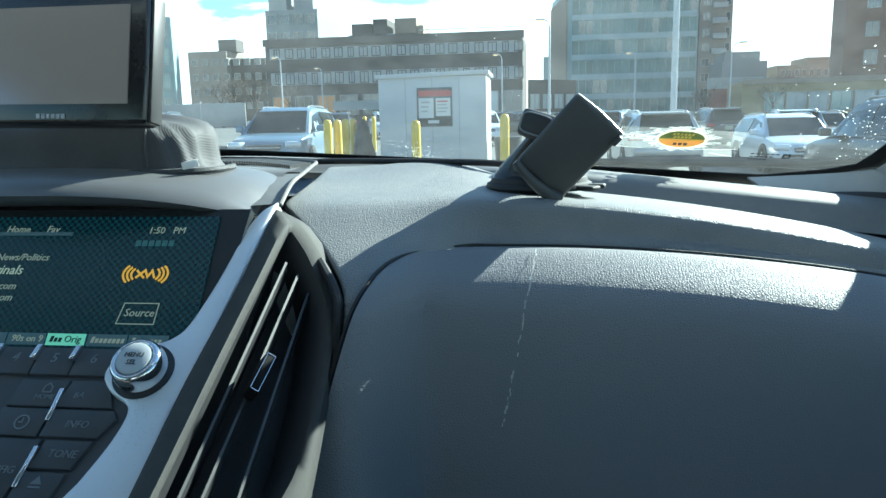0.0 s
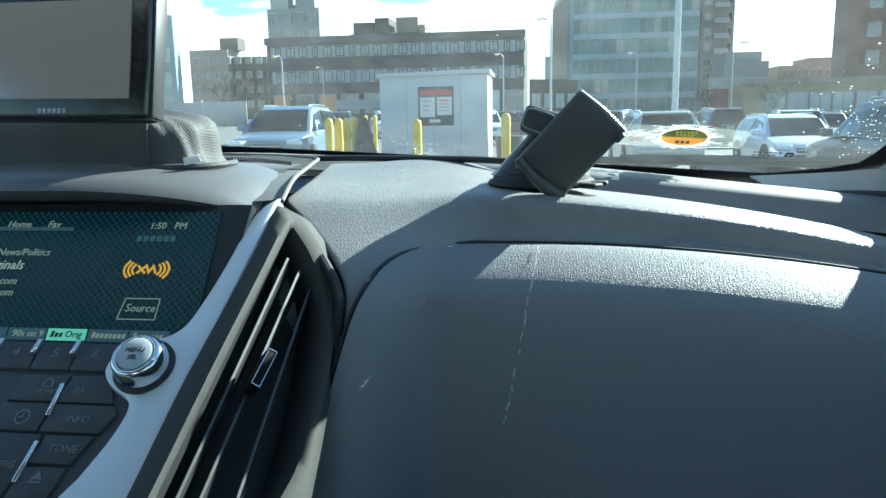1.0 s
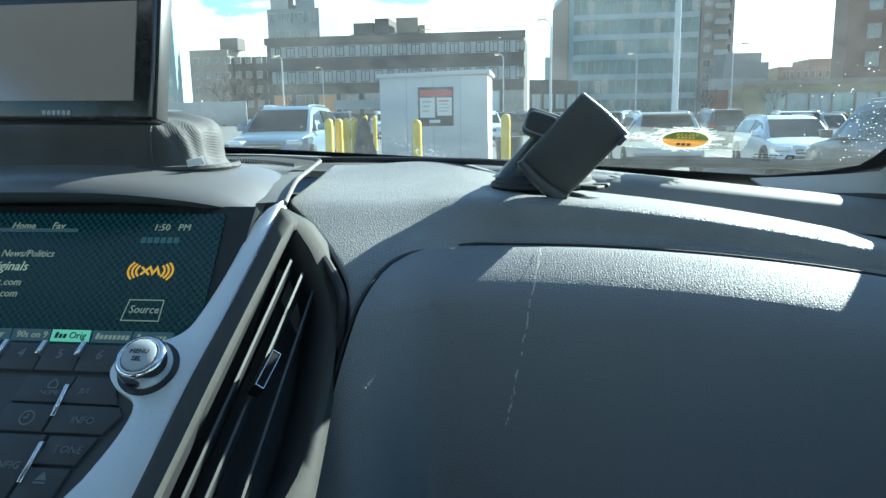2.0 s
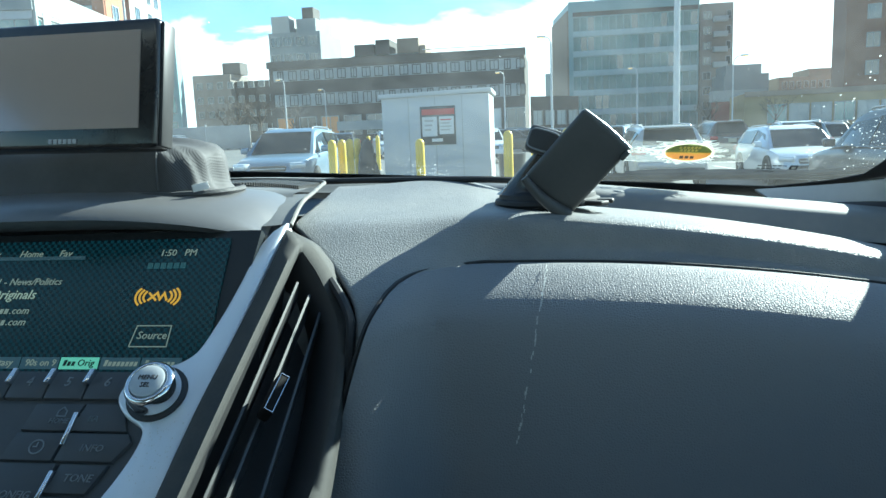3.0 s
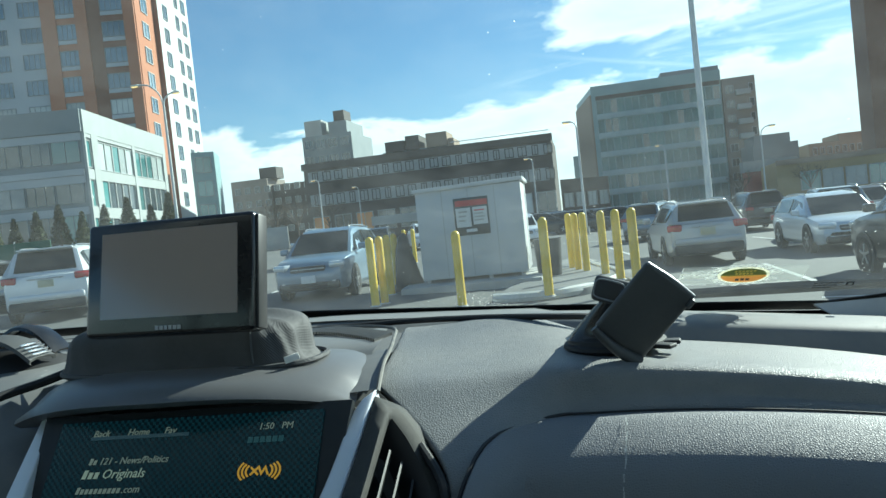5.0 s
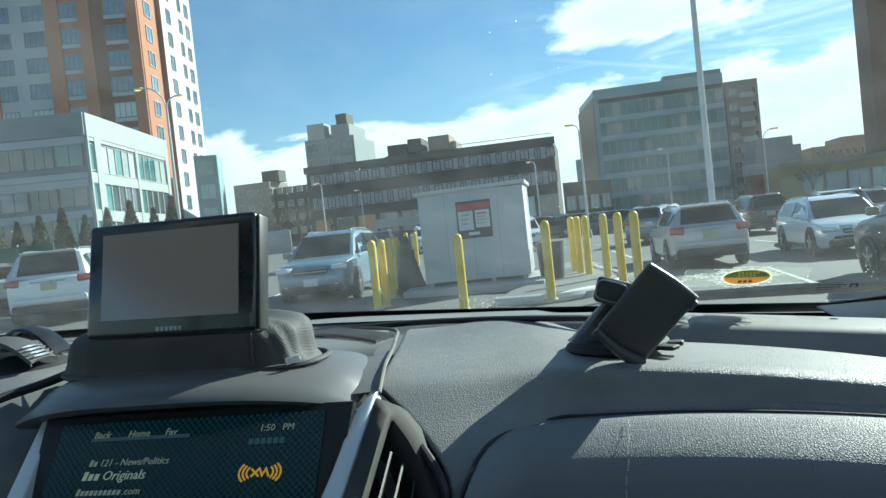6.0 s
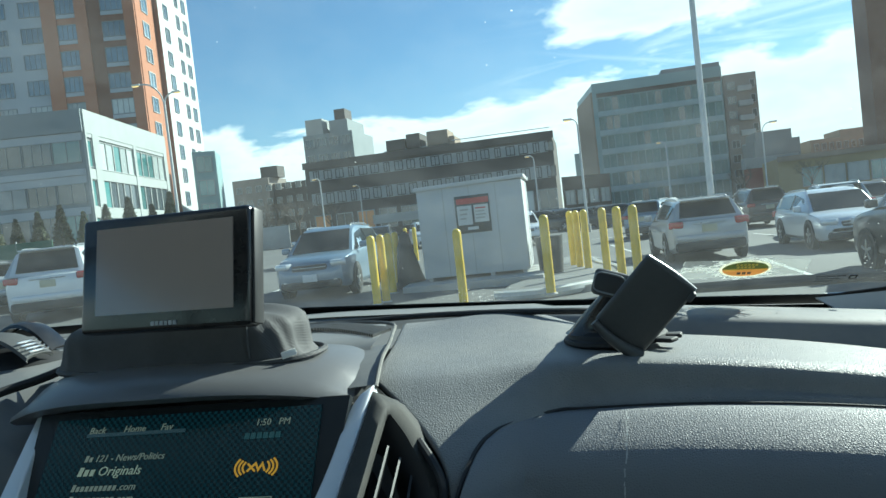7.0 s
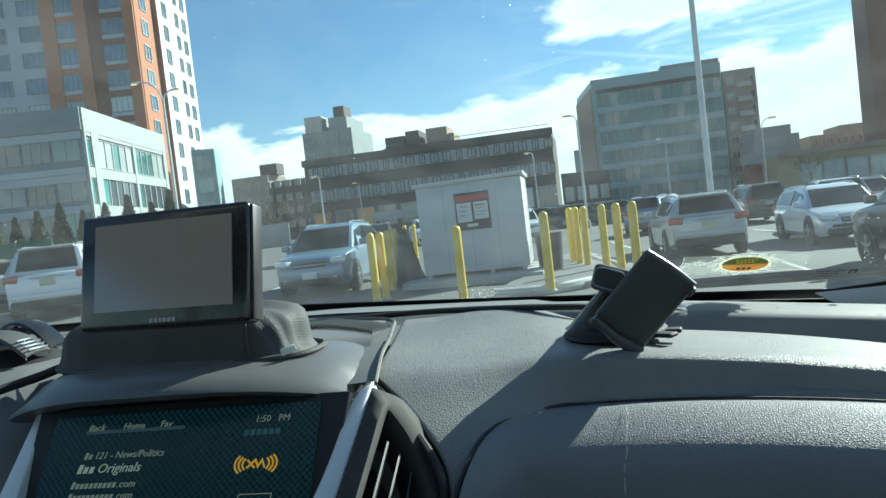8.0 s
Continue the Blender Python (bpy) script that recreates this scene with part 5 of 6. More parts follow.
part("cross_arm", box(BM(), (0, 0, 12), (1.6, 0.12, 0.12), None, 0.02), M_POLE, tall)
tall.location = (4.03, 24.0, -0.28)

# ---------------------------------------------------------------- vehicles
M_TYRE = mat("tyre", (0.02, 0.02, 0.021), 0.85, scale=20)
M_RIM = mat("alloy_rim", (0.45, 0.46, 0.47), 0.3, metal=0.8, scale=20)
M_CARGLASS = mat("dark_car_glass", (0.014, 0.018, 0.020), 0.06, spec=0.4, scale=3)
M_TAIL = mat("red_tail_light", (0.35, 0.02, 0.02), 0.2, scale=20, coat=0.5)
M_HEAD = mat("clear_headlight", (0.65, 0.68, 0.70), 0.1, metal=0.3, scale=20, coat=0.6)
M_PLATE = mat("plate_plain", (0.55, 0.52, 0.38), 0.5, scale=20)
M_PLATEW = mat("plate_pale", (0.68, 0.69, 0.70), 0.5, scale=20)
M_PLASTIC = mat("grey_bumper_plastic", (0.035, 0.036, 0.038), 0.6, scale=10)
def paint(name, c):
    return mat(name, c, 0.32, metal=0.15, scale=2.0, amount=0.25, coat=0.7, rough_var=0.04, fine=400)
P_BLUE, P_WHITE, P_SILVER, P_DARK, P_BROWN, P_PEARL = paint("ice_blue_paint", (0.16, 0.23, 0.31)), paint("white_paint", (0.70, 0.72, 0.74)), paint("silver_paint", (0.47, 0.48, 0.49)), paint("black_paint", (0.022, 0.024, 0.027)), paint("dark_brown_paint", (0.08, 0.055, 0.05)), paint("pearl_paint", (0.62, 0.66, 0.70))


def car(color, label, L=4.55, W=1.84, H=1.68, hood=0.98, suv=True, plate=None, group="parked cars", detail=True):
    """Faces -y, origin on the ground below its middle."""
    c = thing("car", label, "car", group)
    hl, hw = L / 2, W / 2
    belt = hood + 0.08
    st = [(-hl, 0.66, 0.42, hood - 0.32), (-hl + 0.07, 0.84, 0.28, hood - 0.20), (-hl + 0.22, 0.94, 0.23, hood - 0.10), (-hl + 0.6, 0.985, 0.22, hood - 0.02),
          (-hl + 1.15, 1.0, 0.22, hood + 0.05), (-0.2, 1.0, 0.21, belt), (0.9, 1.0, 0.21, belt + 0.03), (hl - 0.5, 0.985, 0.23, belt + 0.04), (hl - 0.16, 0.95, 0.27, belt + 0.02),
          (hl - 0.03, 0.90, 0.33, belt - 0.05), (hl, 0.78, 0.45, belt - 0.18)]
    rings = []
    for y, w, zb, zt in st:
        x = hw * w
        rings.append([(-x * 0.90, y, zb), (-x * 0.985, y, zb + 0.10), (-x, y, lerp(zb, zt, 0.55)), (-x * 0.985, y, zt - 0.12), (-x * 0.93, y, zt - 0.03), (-x * 0.80, y, zt), (-x * 0.3, y, zt + 0.015),
                      (x * 0.3, y, zt + 0.015), (x * 0.80, y, zt), (x * 0.93, y, zt - 0.03), (x * 0.985, y, zt - 0.12), (x, y, lerp(zb, zt, 0.55)), (x * 0.985, y, zb + 0.10), (x * 0.90, y, zb)])
    part("body", loft(BM(), rings, closed=True, caps=True), color, c, sharp=30)
    # cabin: rows from windshield foot over the roof to the rear window foot
    g = [(-hl + 1.05, 0.88, hood + 0.02), (-hl + 1.75, 0.74, H - 0.10), (-hl + 2.05, 0.72, H - 0.02), (0.25, 0.72, H), (hl - 0.75, 0.71, H - 0.03), (hl - 0.42 if suv else hl - 1.1, 0.70, H - 0.07), (hl - 0.10 if suv else hl - 0.55, 0.84, belt)]
    def cab(i, f):
        """Across the cabin at row i; f from -1 to 1."""
        y, w, z = g[i]
        a = abs(f)
        drop = 0 if a < 0.8 else (a - 0.8) / 0.2
        return Vector((f * hw * w, y, z - 0.05 * drop * drop * (0 < i < 6)))
    rings = []
    for i, (y, w, z) in enumerate(g):
        top = [cab(i, f) for f in (-1, -0.9, -0.8, -0.4, 0, 0.4, 0.8, 0.9, 1)]
        foot = Vector((hw * 0.955, y, min(belt + 0.0, z)))
        rings.append([Vector((-foot.x, foot.y, foot.z))] + top + [foot])
    part("cabin", loft(BM(), rings), color, c, sharp=30)
    def pane_(name, pts, out=0.012, m_=M_CARGLASS):
        pts = [Vector(q_) for q_ in pts]
        n = (pts[1] - pts[0]).cross(pts[3] - pts[0]).normalized()
        mid = sum(pts, Vector()) / 4
        if n.dot(mid - Vector((0, 0, 0.9))) < 0:
            n = -n
        bm = BM()
        loft(bm, [[pts[0] + n * out, pts[1] + n * out], [pts[3] + n * out, pts[2] + n * out]])
        thicken(bm, 0.012)
        return part(name, bm, m_, c)
    A, B = cab(0, -0.90), cab(0, 0.90)
    pane_("windscreen", [A.lerp(cab(1, -0.9), 0.05), B.lerp(cab(1, 0.9), 0.05), cab(1, 0.92), cab(1, -0.92)])
    A, B, C_, D_ = cab(6, -0.84), cab(6, 0.84), cab(5, 0.86), cab(5, -0.86)
    pane_("rear_window", [A.lerp(D_, 0.12), B.lerp(C_, 0.12), C_.lerp(B, 0.06), D_.lerp(A, 0.06)])
    for s in (-1, 1):
        def side(i, up):
            y, w, z = g[i]
            lo, hi = Vector((s * hw * 0.955, y, min(belt, z))), Vector((s * hw * w, y, z - 0.05))
            return lo.lerp(hi, up)
        ys = [(1, 0.05, 0.80), (3, 0.06, 0.86), (4, 0.08, 0.84), (5, 0.12, 0.80)]
        for (i, a0, a1), (j, b0_, b1) in zip(ys, ys[1:]):
            p0, p1, p2, p3 = side(i, a0), side(j, b0_), side(j, b1), side(i, a1)
            if i == 1:
                p0 = side(0, 0.5) + Vector((0, 0.18, 0.05))
            pane_("side_window", [p0.lerp(p1, 0.03), p1.lerp(p0, 0.03), p2.lerp(p3, 0.03), p3.lerp(p2, 0.03)])
        part("mirror", box(BM(), (s * (hw + 0.09), -hl + 1.45, belt + 0.06), (0.20, 0.14, 0.15), None, 0.04), color, c)
        part("headlight", box(BM(), (s * hw * 0.70, -hl + 0.17, hood - 0.20), (0.38, 0.30, 0.15), Matrix.Rotation(radians(26 * s), 3, "Z"), 0.05), M_HEAD, c, "clear headlight")
        part("tail_light", box(BM(), (s * hw * 0.79, hl - 0.10, belt - 0.10), (0.34, 0.20, 0.17), Matrix.Rotation(radians(-20 * s), 3, "Z"), 0.04), M_TAIL, c, "red tail light")
        part("roof_rail", tube(BM(), [(s * hw * 0.62, -hl + 2.0, H - 0.06), (s * hw * 0.63, -hl + 2.2, H + 0.012), (s * hw * 0.63, hl - 0.9, H - 0.002), (s * hw * 0.62, hl - 0.7, H - 0.07)], 0.018, 6), M_RIM, c)
        for y in (-hl + 0.92, hl - 0.90):
            part("wheel_arch", cyl(BM(), (s * (hw - 0.14), y, 0.36), (s * (hw + 0.012), y, 0.36), 0.40, 0.39, 24), M_PLASTIC, c)
            prof = [(0.20, 0.0), (0.30, 0.0), (0.335, 0.03), (0.345, 0.07), (0.345, 0.16), (0.33, 0.20), (0.22, 0.21)]
            bm = loft(BM(), [[(s * (hw - 0.19 + d), y + r * math.cos(a), 0.345 + r * math.sin(a)) for a in (2 * math.pi * k / 26 for k in range(26))] for r, d in prof], closed=True)
            w_ = part("wheel", bm, M_TYRE, c, "black tyre")
            part("rim", cyl(BM(), (s * (hw - 0.02), y, 0.345), (s * (hw + 0.008), y, 0.345), 0.215, 0.205, 22), M_PLASTIC, w_)
            for k in range(5):
                a = 2 * math.pi * k / 5 + 0.3
                part("spoke", box(BM(), (s * (hw + 0.014), y + 0.10 * math.cos(a), 0.345 + 0.10 * math.sin(a)), (0.02, 0.19, 0.05), Matrix.Rotation(a, 3, "X"), 0.008), M_RIM, w_)
    part("grille", box(BM(), (0, -hl + 0.035, hood - 0.27), (W * 0.46, 0.08, 0.15), None, 0.03), M_PLASTIC, c, "dark front grille")
    part("grille_bar", box(BM(), (0, -hl - 0.008, hood - 0.26), (W * 0.44, 0.02, 0.025), None, 0.006), M_RIM, c)
    for dz in (-0.315, -0.205):
        part("grille_bar", box(BM(), (0, -hl - 0.006, hood + dz), (W * 0.42, 0.02, 0.012), None, 0.004), M_PLASTIC, c)
    part("lower_intake", box(BM(), (0, -hl + 0.005, 0.36), (W * 0.50, 0.06, 0.10), None, 0.02), M_TYRE, c)
    for s in (-1, 1):
        part("fog_light", cyl(BM(), (s * W * 0.33, -hl + 0.10, 0.40), (s * W * 0.33, -hl - 0.005, 0.40), 0.055, 0.050, 14), M_HEAD, c, "round fog light")
    part("front_bumper", box(BM(), (0, -hl + 0.10, 0.35), (W * 0.80, 0.24, 0.20), None, 0.07), M_PLASTIC, c)
    part("rear_bumper", box(BM(), (0, hl - 0.08, 0.40), (W * 0.86, 0.26, 0.24), None, 0.07), M_PLASTIC, c)
    part("bumper_top", box(BM(), (0, hl - 0.03, 0.60), (W * 0.84, 0.16, 0.16), None, 0.06), color, c)
    part("number_plate", box(BM(), (0, hl + 0.012, belt - 0.22), (0.34, 0.02, 0.17), None, 0.005), plate or M_PLATE, c, "plain number plate")
    part("number_plate", box(BM(), (0, -hl - 0.015, 0.50), (0.34, 0.02, 0.17), None, 0.005), plate or M_PLATEW, c, "plain number plate")
    part("tailgate_bar", box(BM(), (0, hl + 0.006, belt - 0.10), (W * 0.40, 0.02, 0.035), None, 0.008), M_RIM, c)
    part("spoiler", box(BM(), (0, hl - (0.36 if suv else 1.0), H - 0.05), (W * 0.62, 0.22, 0.035), None, 0.012), color, c)
    return c


def put(c, x, y, turn, s=1.0):
    c.matrix_basis = Matrix.Translation((x, y, GZ(x))) @ Matrix.Rotation(radians(turn), 4, "Z") @ Matrix.Scale(s, 4)
    return c
honda = put(car(P_BLUE, "ice-blue compact SUV facing the windshield, parked beside the bollards", 4.5, 1.82, 1.66, 1.0, plate=None), -6.33, 18.2, 4)
suv = put(car(P_SILVER, "silver SUV seen from behind with red tail lights", 4.55, 1.86, 1.54, 0.95), 2.90, 20.4, 182)
rx = put(car(P_PEARL, "white crossover SUV parked front towards us", 4.5, 1.82, 1.47, 0.88), 6.45, 21.0, 0)
qx = put(car(P_WHITE, "white large SUV seen from behind", 4.9, 1.95, 1.78, 1.05), -13.5, 17.3, 208)
side_car = put(car(P_SILVER, "silver saloon parked next to the white SUV", 4.6, 1.8, 1.50, 0.95, suv=False), -17.6, 20.6, 206)
dark = put(car(P_DARK, "black SUV parked beside the white crossover", 4.8, 1.92, 1.75, 1.05), 6.05, 12.9, 183)
brown = put(car(P_BROWN, "dark brown SUV parked in the next row", 4.6, 1.85, 1.70, 1.0), 7.7, 35.4, 183)
far_dark = put(car(P_DARK, "dark car parked in a far row", 4.6, 1.82, 1.55, 0.95, group="far parked cars"), 0.0, 52.0, 80)
far_white = put(car(P_WHITE, "white car parked in a far row", 4.6, 1.82, 1.60, 0.98, group="far parked cars"), -9.5, 44.0, 20)
far_blue = put(car(P_BLUE, "pale blue car parked in a far row", 4.6, 1.82, 1.60, 0.98, group="far parked cars"), 8.4, 27.0, 170)
fr = random.Random(3)
def far_copy(src, x, y, turn):
    copy_thing(src, Matrix.Translation((x, y, GZ(x))) @ Matrix.Rotation(radians(turn), 4, "Z"))
for x, y, k, t in ((-12.3, 33, 1, 12), (-9.9, 52, 0, 14), (-13.0, 46, 0, 10), (-8.6, 60, 1, 15), (-11.5, 64, 2, 15), (-16.5, 30, 0, 15), (-7.0, 70, 0, 100),
                   (-2.6, 52, 0, 84), (-3.0, 36, 1, 12), (-5.2, 47, 1, 20), (2.6, 53, 0, 95), (5.0, 55, 2, 90), (-1.5, 60, 2, 88), (1.6, 61, 0, 90), (4.5, 42, 1, 160), (3.2, 34, 2, 165),
                   (10.4, 30, 0, -10), (12.8, 29, 1, -12), (9.6, 20.5, 2, 8), (12.5, 36, 0, 170), (15.0, 34, 2, 172), (-20.5, 33, 0, 12), (-23, 33.5, 1, 12), (-19.0, 21.5, 0, 18), (7.6, 46, 0, 170), (10.5, 47, 1, 170)):
    far_copy((far_dark, far_white, far_blue)[k], x, y, t + fr.uniform(-4, 4))

# ---------------------------------------------------------------- buildings
M_PANE = mat("window_pane", (0.03, 0.045, 0.055), 0.06, spec=0.9, scale=0.6, color2=(0.06, 0.075, 0.085), amount=0.8, coat=0.3, random_value=0.4)
M_PANEG = mat("green_glass_pane", (0.055, 0.185, 0.185), 0.08, spec=0.9, scale=0.4, color2=(0.13, 0.26, 0.26), amount=0.8, coat=0.4, random_value=0.35)
M_PANEL_PALE = mat("pale_blind_pane", (0.42, 0.46, 0.46), 0.25, scale=0.8, amount=0.5, coat=0.3, random_value=0.25)
M_DARKBRICK = mat("dark_brown_cladding", (0.055, 0.046, 0.043), 0.7, scale=0.6, amount=0.5, bump=0.04, bump_scale=6)
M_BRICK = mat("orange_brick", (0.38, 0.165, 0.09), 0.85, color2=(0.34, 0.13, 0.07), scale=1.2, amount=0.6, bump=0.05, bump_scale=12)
# Brown brick; on the tower it stands for orange brick in shade.
M_BROWNSHADEBRICK = mat("brown_and_shaded_brick", (0.20, 0.095, 0.06), 0.85, scale=1.2, amount=0.5, bump=0.05, bump_scale=12)
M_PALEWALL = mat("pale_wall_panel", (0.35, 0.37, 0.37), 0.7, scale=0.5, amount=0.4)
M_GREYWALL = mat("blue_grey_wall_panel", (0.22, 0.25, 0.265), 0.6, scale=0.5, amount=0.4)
M_WHITEPANEL = mat("white_facade_panel", (0.52, 0.54, 0.55), 0.7, scale=0.4, amount=0.3)
# This grey holds the shade of fronts turned from the sun.
M_SHADEPANEL = mat("shaded_grey_facade_panel", (0.40, 0.43, 0.46), 0.65, color2=(0.33, 0.36, 0.39), scale=0.3, amount=0.5)
M_PANEBLUE = mat("blue_reflecting_pane", (0.07, 0.12, 0.17), 0.07, spec=0.8, scale=0.5, color2=(0.14, 0.20, 0.25), amount=0.9, coat=0.3, random_value=0.4)
M_GREYTAN = mat("grey_tan_brick", (0.24, 0.21, 0.185), 0.85, scale=0.8, amount=0.5)
M_TAN = mat("tan_brick", (0.30, 0.23, 0.17), 0.85, scale=0.8, amount=0.5, bump=0.04, bump_scale=8)
M_YWALL = mat("yellow_brick_wall", (0.36, 0.28, 0.15), 0.85, scale=0.8, amount=0.5)
M_TEALWALL = mat("teal_grey_panel", (0.25, 0.36, 0.37), 0.45, color2=(0.20, 0.30, 0.31), scale=0.4, amount=0.6)
M_PANETEAL = mat("teal_curtain_wall_pane", (0.075, 0.165, 0.165), 0.22, spec=0.4, scale=0.3, color2=(0.15, 0.25, 0.24), amount=0.9, random_value=0.25)
M_PALETEAL = mat("pale_teal_spandrel", (0.38, 0.47, 0.48), 0.5, color2=(0.32, 0.40, 0.41), scale=0.4, amount=0.5)
M_ORANGE = mat("orange_shopfront", (0.75, 0.33, 0.10), 0.6, scale=0.8, amount=0.4)
WIN_MESH = {}


def wall_frame(a, b):
    """Frame of a facade from a to b: x along it, y up, z outwards to its right-hand side."""
    a, b = Vector((*a, 0)), Vector((*b, 0))
    ex_ = (b - a).normalized()
    ez_ = ex_.cross(Vector((0, 0, 1)))
    return frame_of(a, ex_, Vector((0, 0, 1)), ez_), (b - a).length


def window(parent, m, u, v, w, h, material, mull=1, frame_mat=None, proud=0.05):
    """A window with frame, mullions and pane, set in the facade frame m, centre (u, v)."""
    k = (round(w, 2), round(h, 2), mull, (frame_mat or M_PALEWALL).name)
    if k not in WIN_MESH:
        bm = BM()
        t = 0.10
        for cx2, cy2, sx2, sy2 in ((0, h / 2 - t / 2, w, t), (0, -h / 2 + t / 2, w, t), (-w / 2 + t / 2, 0, t, h - 2 * t), (w / 2 - t / 2, 0, t, h - 2 * t)):
            box(bm, (cx2, cy2, 0.06), (sx2, sy2, 0.16))
        for j in range(1, mull + 1):
            box(bm, (-w / 2 + w * j / (mull + 1), 0, 0.05), (0.07, h - 2 * t, 0.10))
        fr_ = bpy.data.meshes.new("window_frame")
        bm.to_mesh(fr_), bm.free()
        fr_.materials.append(frame_mat or M_PALEWALL)
        WIN_MESH[k] = fr_
    kp = (k[0], k[1], material.name)
    if kp not in WIN_MESH:
        bm = box(BM(), (0, 0, 0.02), (w - 0.18, h - 0.18, 0.03))
        pn = bpy.data.meshes.new("pane")
        bm.to_mesh(pn), bm.free()
        pn.materials.append(material)
        WIN_MESH[kp] = pn
    o = new("window", WIN_MESH[k])
    o.parent = parent
    o.matrix_basis = m @ Matrix.Translation((u, v, 0))
    q_ = new("pane", WIN_MESH[kp])
    q_.parent = o
    return o


def block(parent, name, footprint, z0, z1, material, label=""):
    return part(name, prism(BM(), footprint, Matrix(), z0 if z0 else -1.2, z1), material, parent, label)


def band(parent, m, u0, u1, v0, v1, material, out=0.12, name="band"):
    return part(name, box(BM(), m @ Vector(((u0 + u1) / 2, (v0 + v1) / 2, out / 2)), (u1 - u0, v1 - v0, out), m.to_3x3()), material, parent)


wr = random.Random(11)
# long dark three-storey building
mid = thing("office_building", "long dark brown three-storey building with bright window bands and rooftop plant", "building")
block(mid, "wall", [(-36.6, 95), (-3.0, 95), (-3.0, 112), (-36.6, 112)], 0, 11.2, M_DARKBRICK)
mf, ml = wall_frame((-36.6, 95), (-3.0, 95))
band(mid, mf, -0.2, ml + 0.2, 10.6, 11.5, M_DARKBRICK, 0.3, "parapet")
for v0, v1 in ((8.9, 10.3), (5.6, 7.2)):
    band(mid, mf, 0.6, ml - 0.6, v0, v1, M_PALEWALL, 0.06, "pale_band")
    for k in range(20):
        window(mid, mf, 1.6 + k * 1.66, (v0 + v1) / 2, 1.15 if k % 3 else 0.8, v1 - v0 - 0.15, M_PANEL_PALE if wr.random() < 0.35 else M_PANE, 1, M_DARKBRICK)
for k in range(11):
    window(mid, mf, 1.9 + k * 3.05, 2.9, 2.4, 2.6, (M_PANE, M_ORANGE, M_PANEL_PALE)[wr.choice((0, 0, 1, 2))], 1, M_PALEWALL)
band(mid, mf, 9.0, 20.0, 2.2, 3.4, M_PALEWALL, 0.5, "awning")
for x0, x1, z, m_ in ((-25.6, -22.9, 13.4, M_DARKBRICK), (-22.7, -20.8, 13.9, M_DARKBRICK), (-19.8, -16.9, 13.9, M_TAN), (-16.8, -16.0, 12.9, M_TAN), (-26, -17, 12.0, M_GREYWALL)):
    block(mid, "rooftop_unit", [(x0, 98), (x1, 98), (x1, 103), (x0, 103)], 11.1, z, m_)
part("roof_rail", tube(BM(), [(-16, 95.3, 12.0), (-10, 95.3, 12.0), (-3.2, 95.3, 12.0)], 0.05, 5), M_POLE, mid)
settle(mid, (-20, 95, 0))

tower_b = thing("apartment_block", "pale stepped apartment block behind the dark building", "building")
block(tower_b, "wall", [(-47.8, 125), (-38.6, 125), (-38.6, 138), (-47.8, 138)], 0, 19.5, M_GREYWALL)
block(tower_b, "upper_wall", [(-47.5, 126), (-44.3, 126), (-44.3, 136), (-47.5, 136)], 19.5, 22.4, M_PALEWALL)
block(tower_b, "upper_wall", [(-43.0, 126), (-39.6, 126), (-39.6, 136), (-43.0, 136)], 19.5, 21.8, M_GREYWALL)
block(tower_b, "tank_house", [(-42.2, 127), (-40.2, 127), (-40.2, 131), (-42.2, 131)], 21.8, 23.8, M_DARKBRICK)
tf, tl = wall_frame((-47.8, 125), (-38.6, 125))
for r in range(3):
    for k in range(4):
        window(tower_b, tf, 1.2 + 2.25 * k, 18.0 - 2.9 * r, 1.7, 1.6, M_PANE, 1)
settle(tower_b, (-43, 130, 0))

far_l = thing("distant_block", "distant brown brick apartment slab", "building")
block(far_l, "wall", [(-75, 150), (-66.5, 150), (-66.5, 160), (-75, 160)], 0, 15.5, M_GREYTAN)
block(far_l, "wall", [(-66.4, 152), (-50, 152), (-50, 162), (-66.4, 162)], 0, 14.0, M_DARKBRICK)
block(far_l, "stair_head", [(-69, 152), (-65, 152), (-65, 156), (-69, 156)], 15.5, 18.0, M_DARKBRICK)
ff, _ = wall_frame((-75, 150), (-50, 150))
for r in range(4):
    for k in range(10):
        window(far_l, ff, 1.5 + 2.3 * k, 13.2 - 3 * r, 1.3, 1.4, M_PANE, 0)
settle(far_l, (-62, 155, 0))

# glass office block
glassb = thing("glass_office_block", "six-storey green glass office block with a tan brick flank", "building")
foot = [(3.9, 150), (28.4, 150), (28.4, 172), (1.0, 172)]
block(glassb, "wall", foot, 0, 25.2, M_TEALWALL)
block(glassb, "upper_wall", [(17.5, 150.4), (28.3, 150.4), (28.3, 165), (17.5, 165)], 25.2, 26.3, M_GREYWALL)
gf, gl_ = wall_frame((3.9, 150), (28.4, 150))
band(glassb, gf, 0.0, gl_, 23.4, 25.4, M_TEALWALL, 0.25, "parapet")
band(glassb, gf, 0.8, gl_ - 0.2, 22.6, 23.4, M_DARKBRICK, 0.10, "shadow_gap")
band(glassb, gf, 0.0, 0.8, 0, 23.4, M_TEALWALL, 0.30, "corner_pier")
for r in range(6):
    v = 20.9 - 3.75 * r
    band(glassb, gf, 0.8, gl_ - 0.2, v - 2.15, v - 1.15, M_PALETEAL, 0.32, "spandrel")
    for k in range(17):
        window(glassb, gf, 1.5 + 1.38 * k, v + 0.2, 1.36, 2.7, M_PANE if wr.random() < 0.12 else M_PANETEAL, 0, M_TEALWALL)
lf, ll = wall_frame((1.0, 172), (3.9, 150))
band(glassb, lf, 0, ll, 0, 23.8, M_TAN, 0.3, "brick_flank")
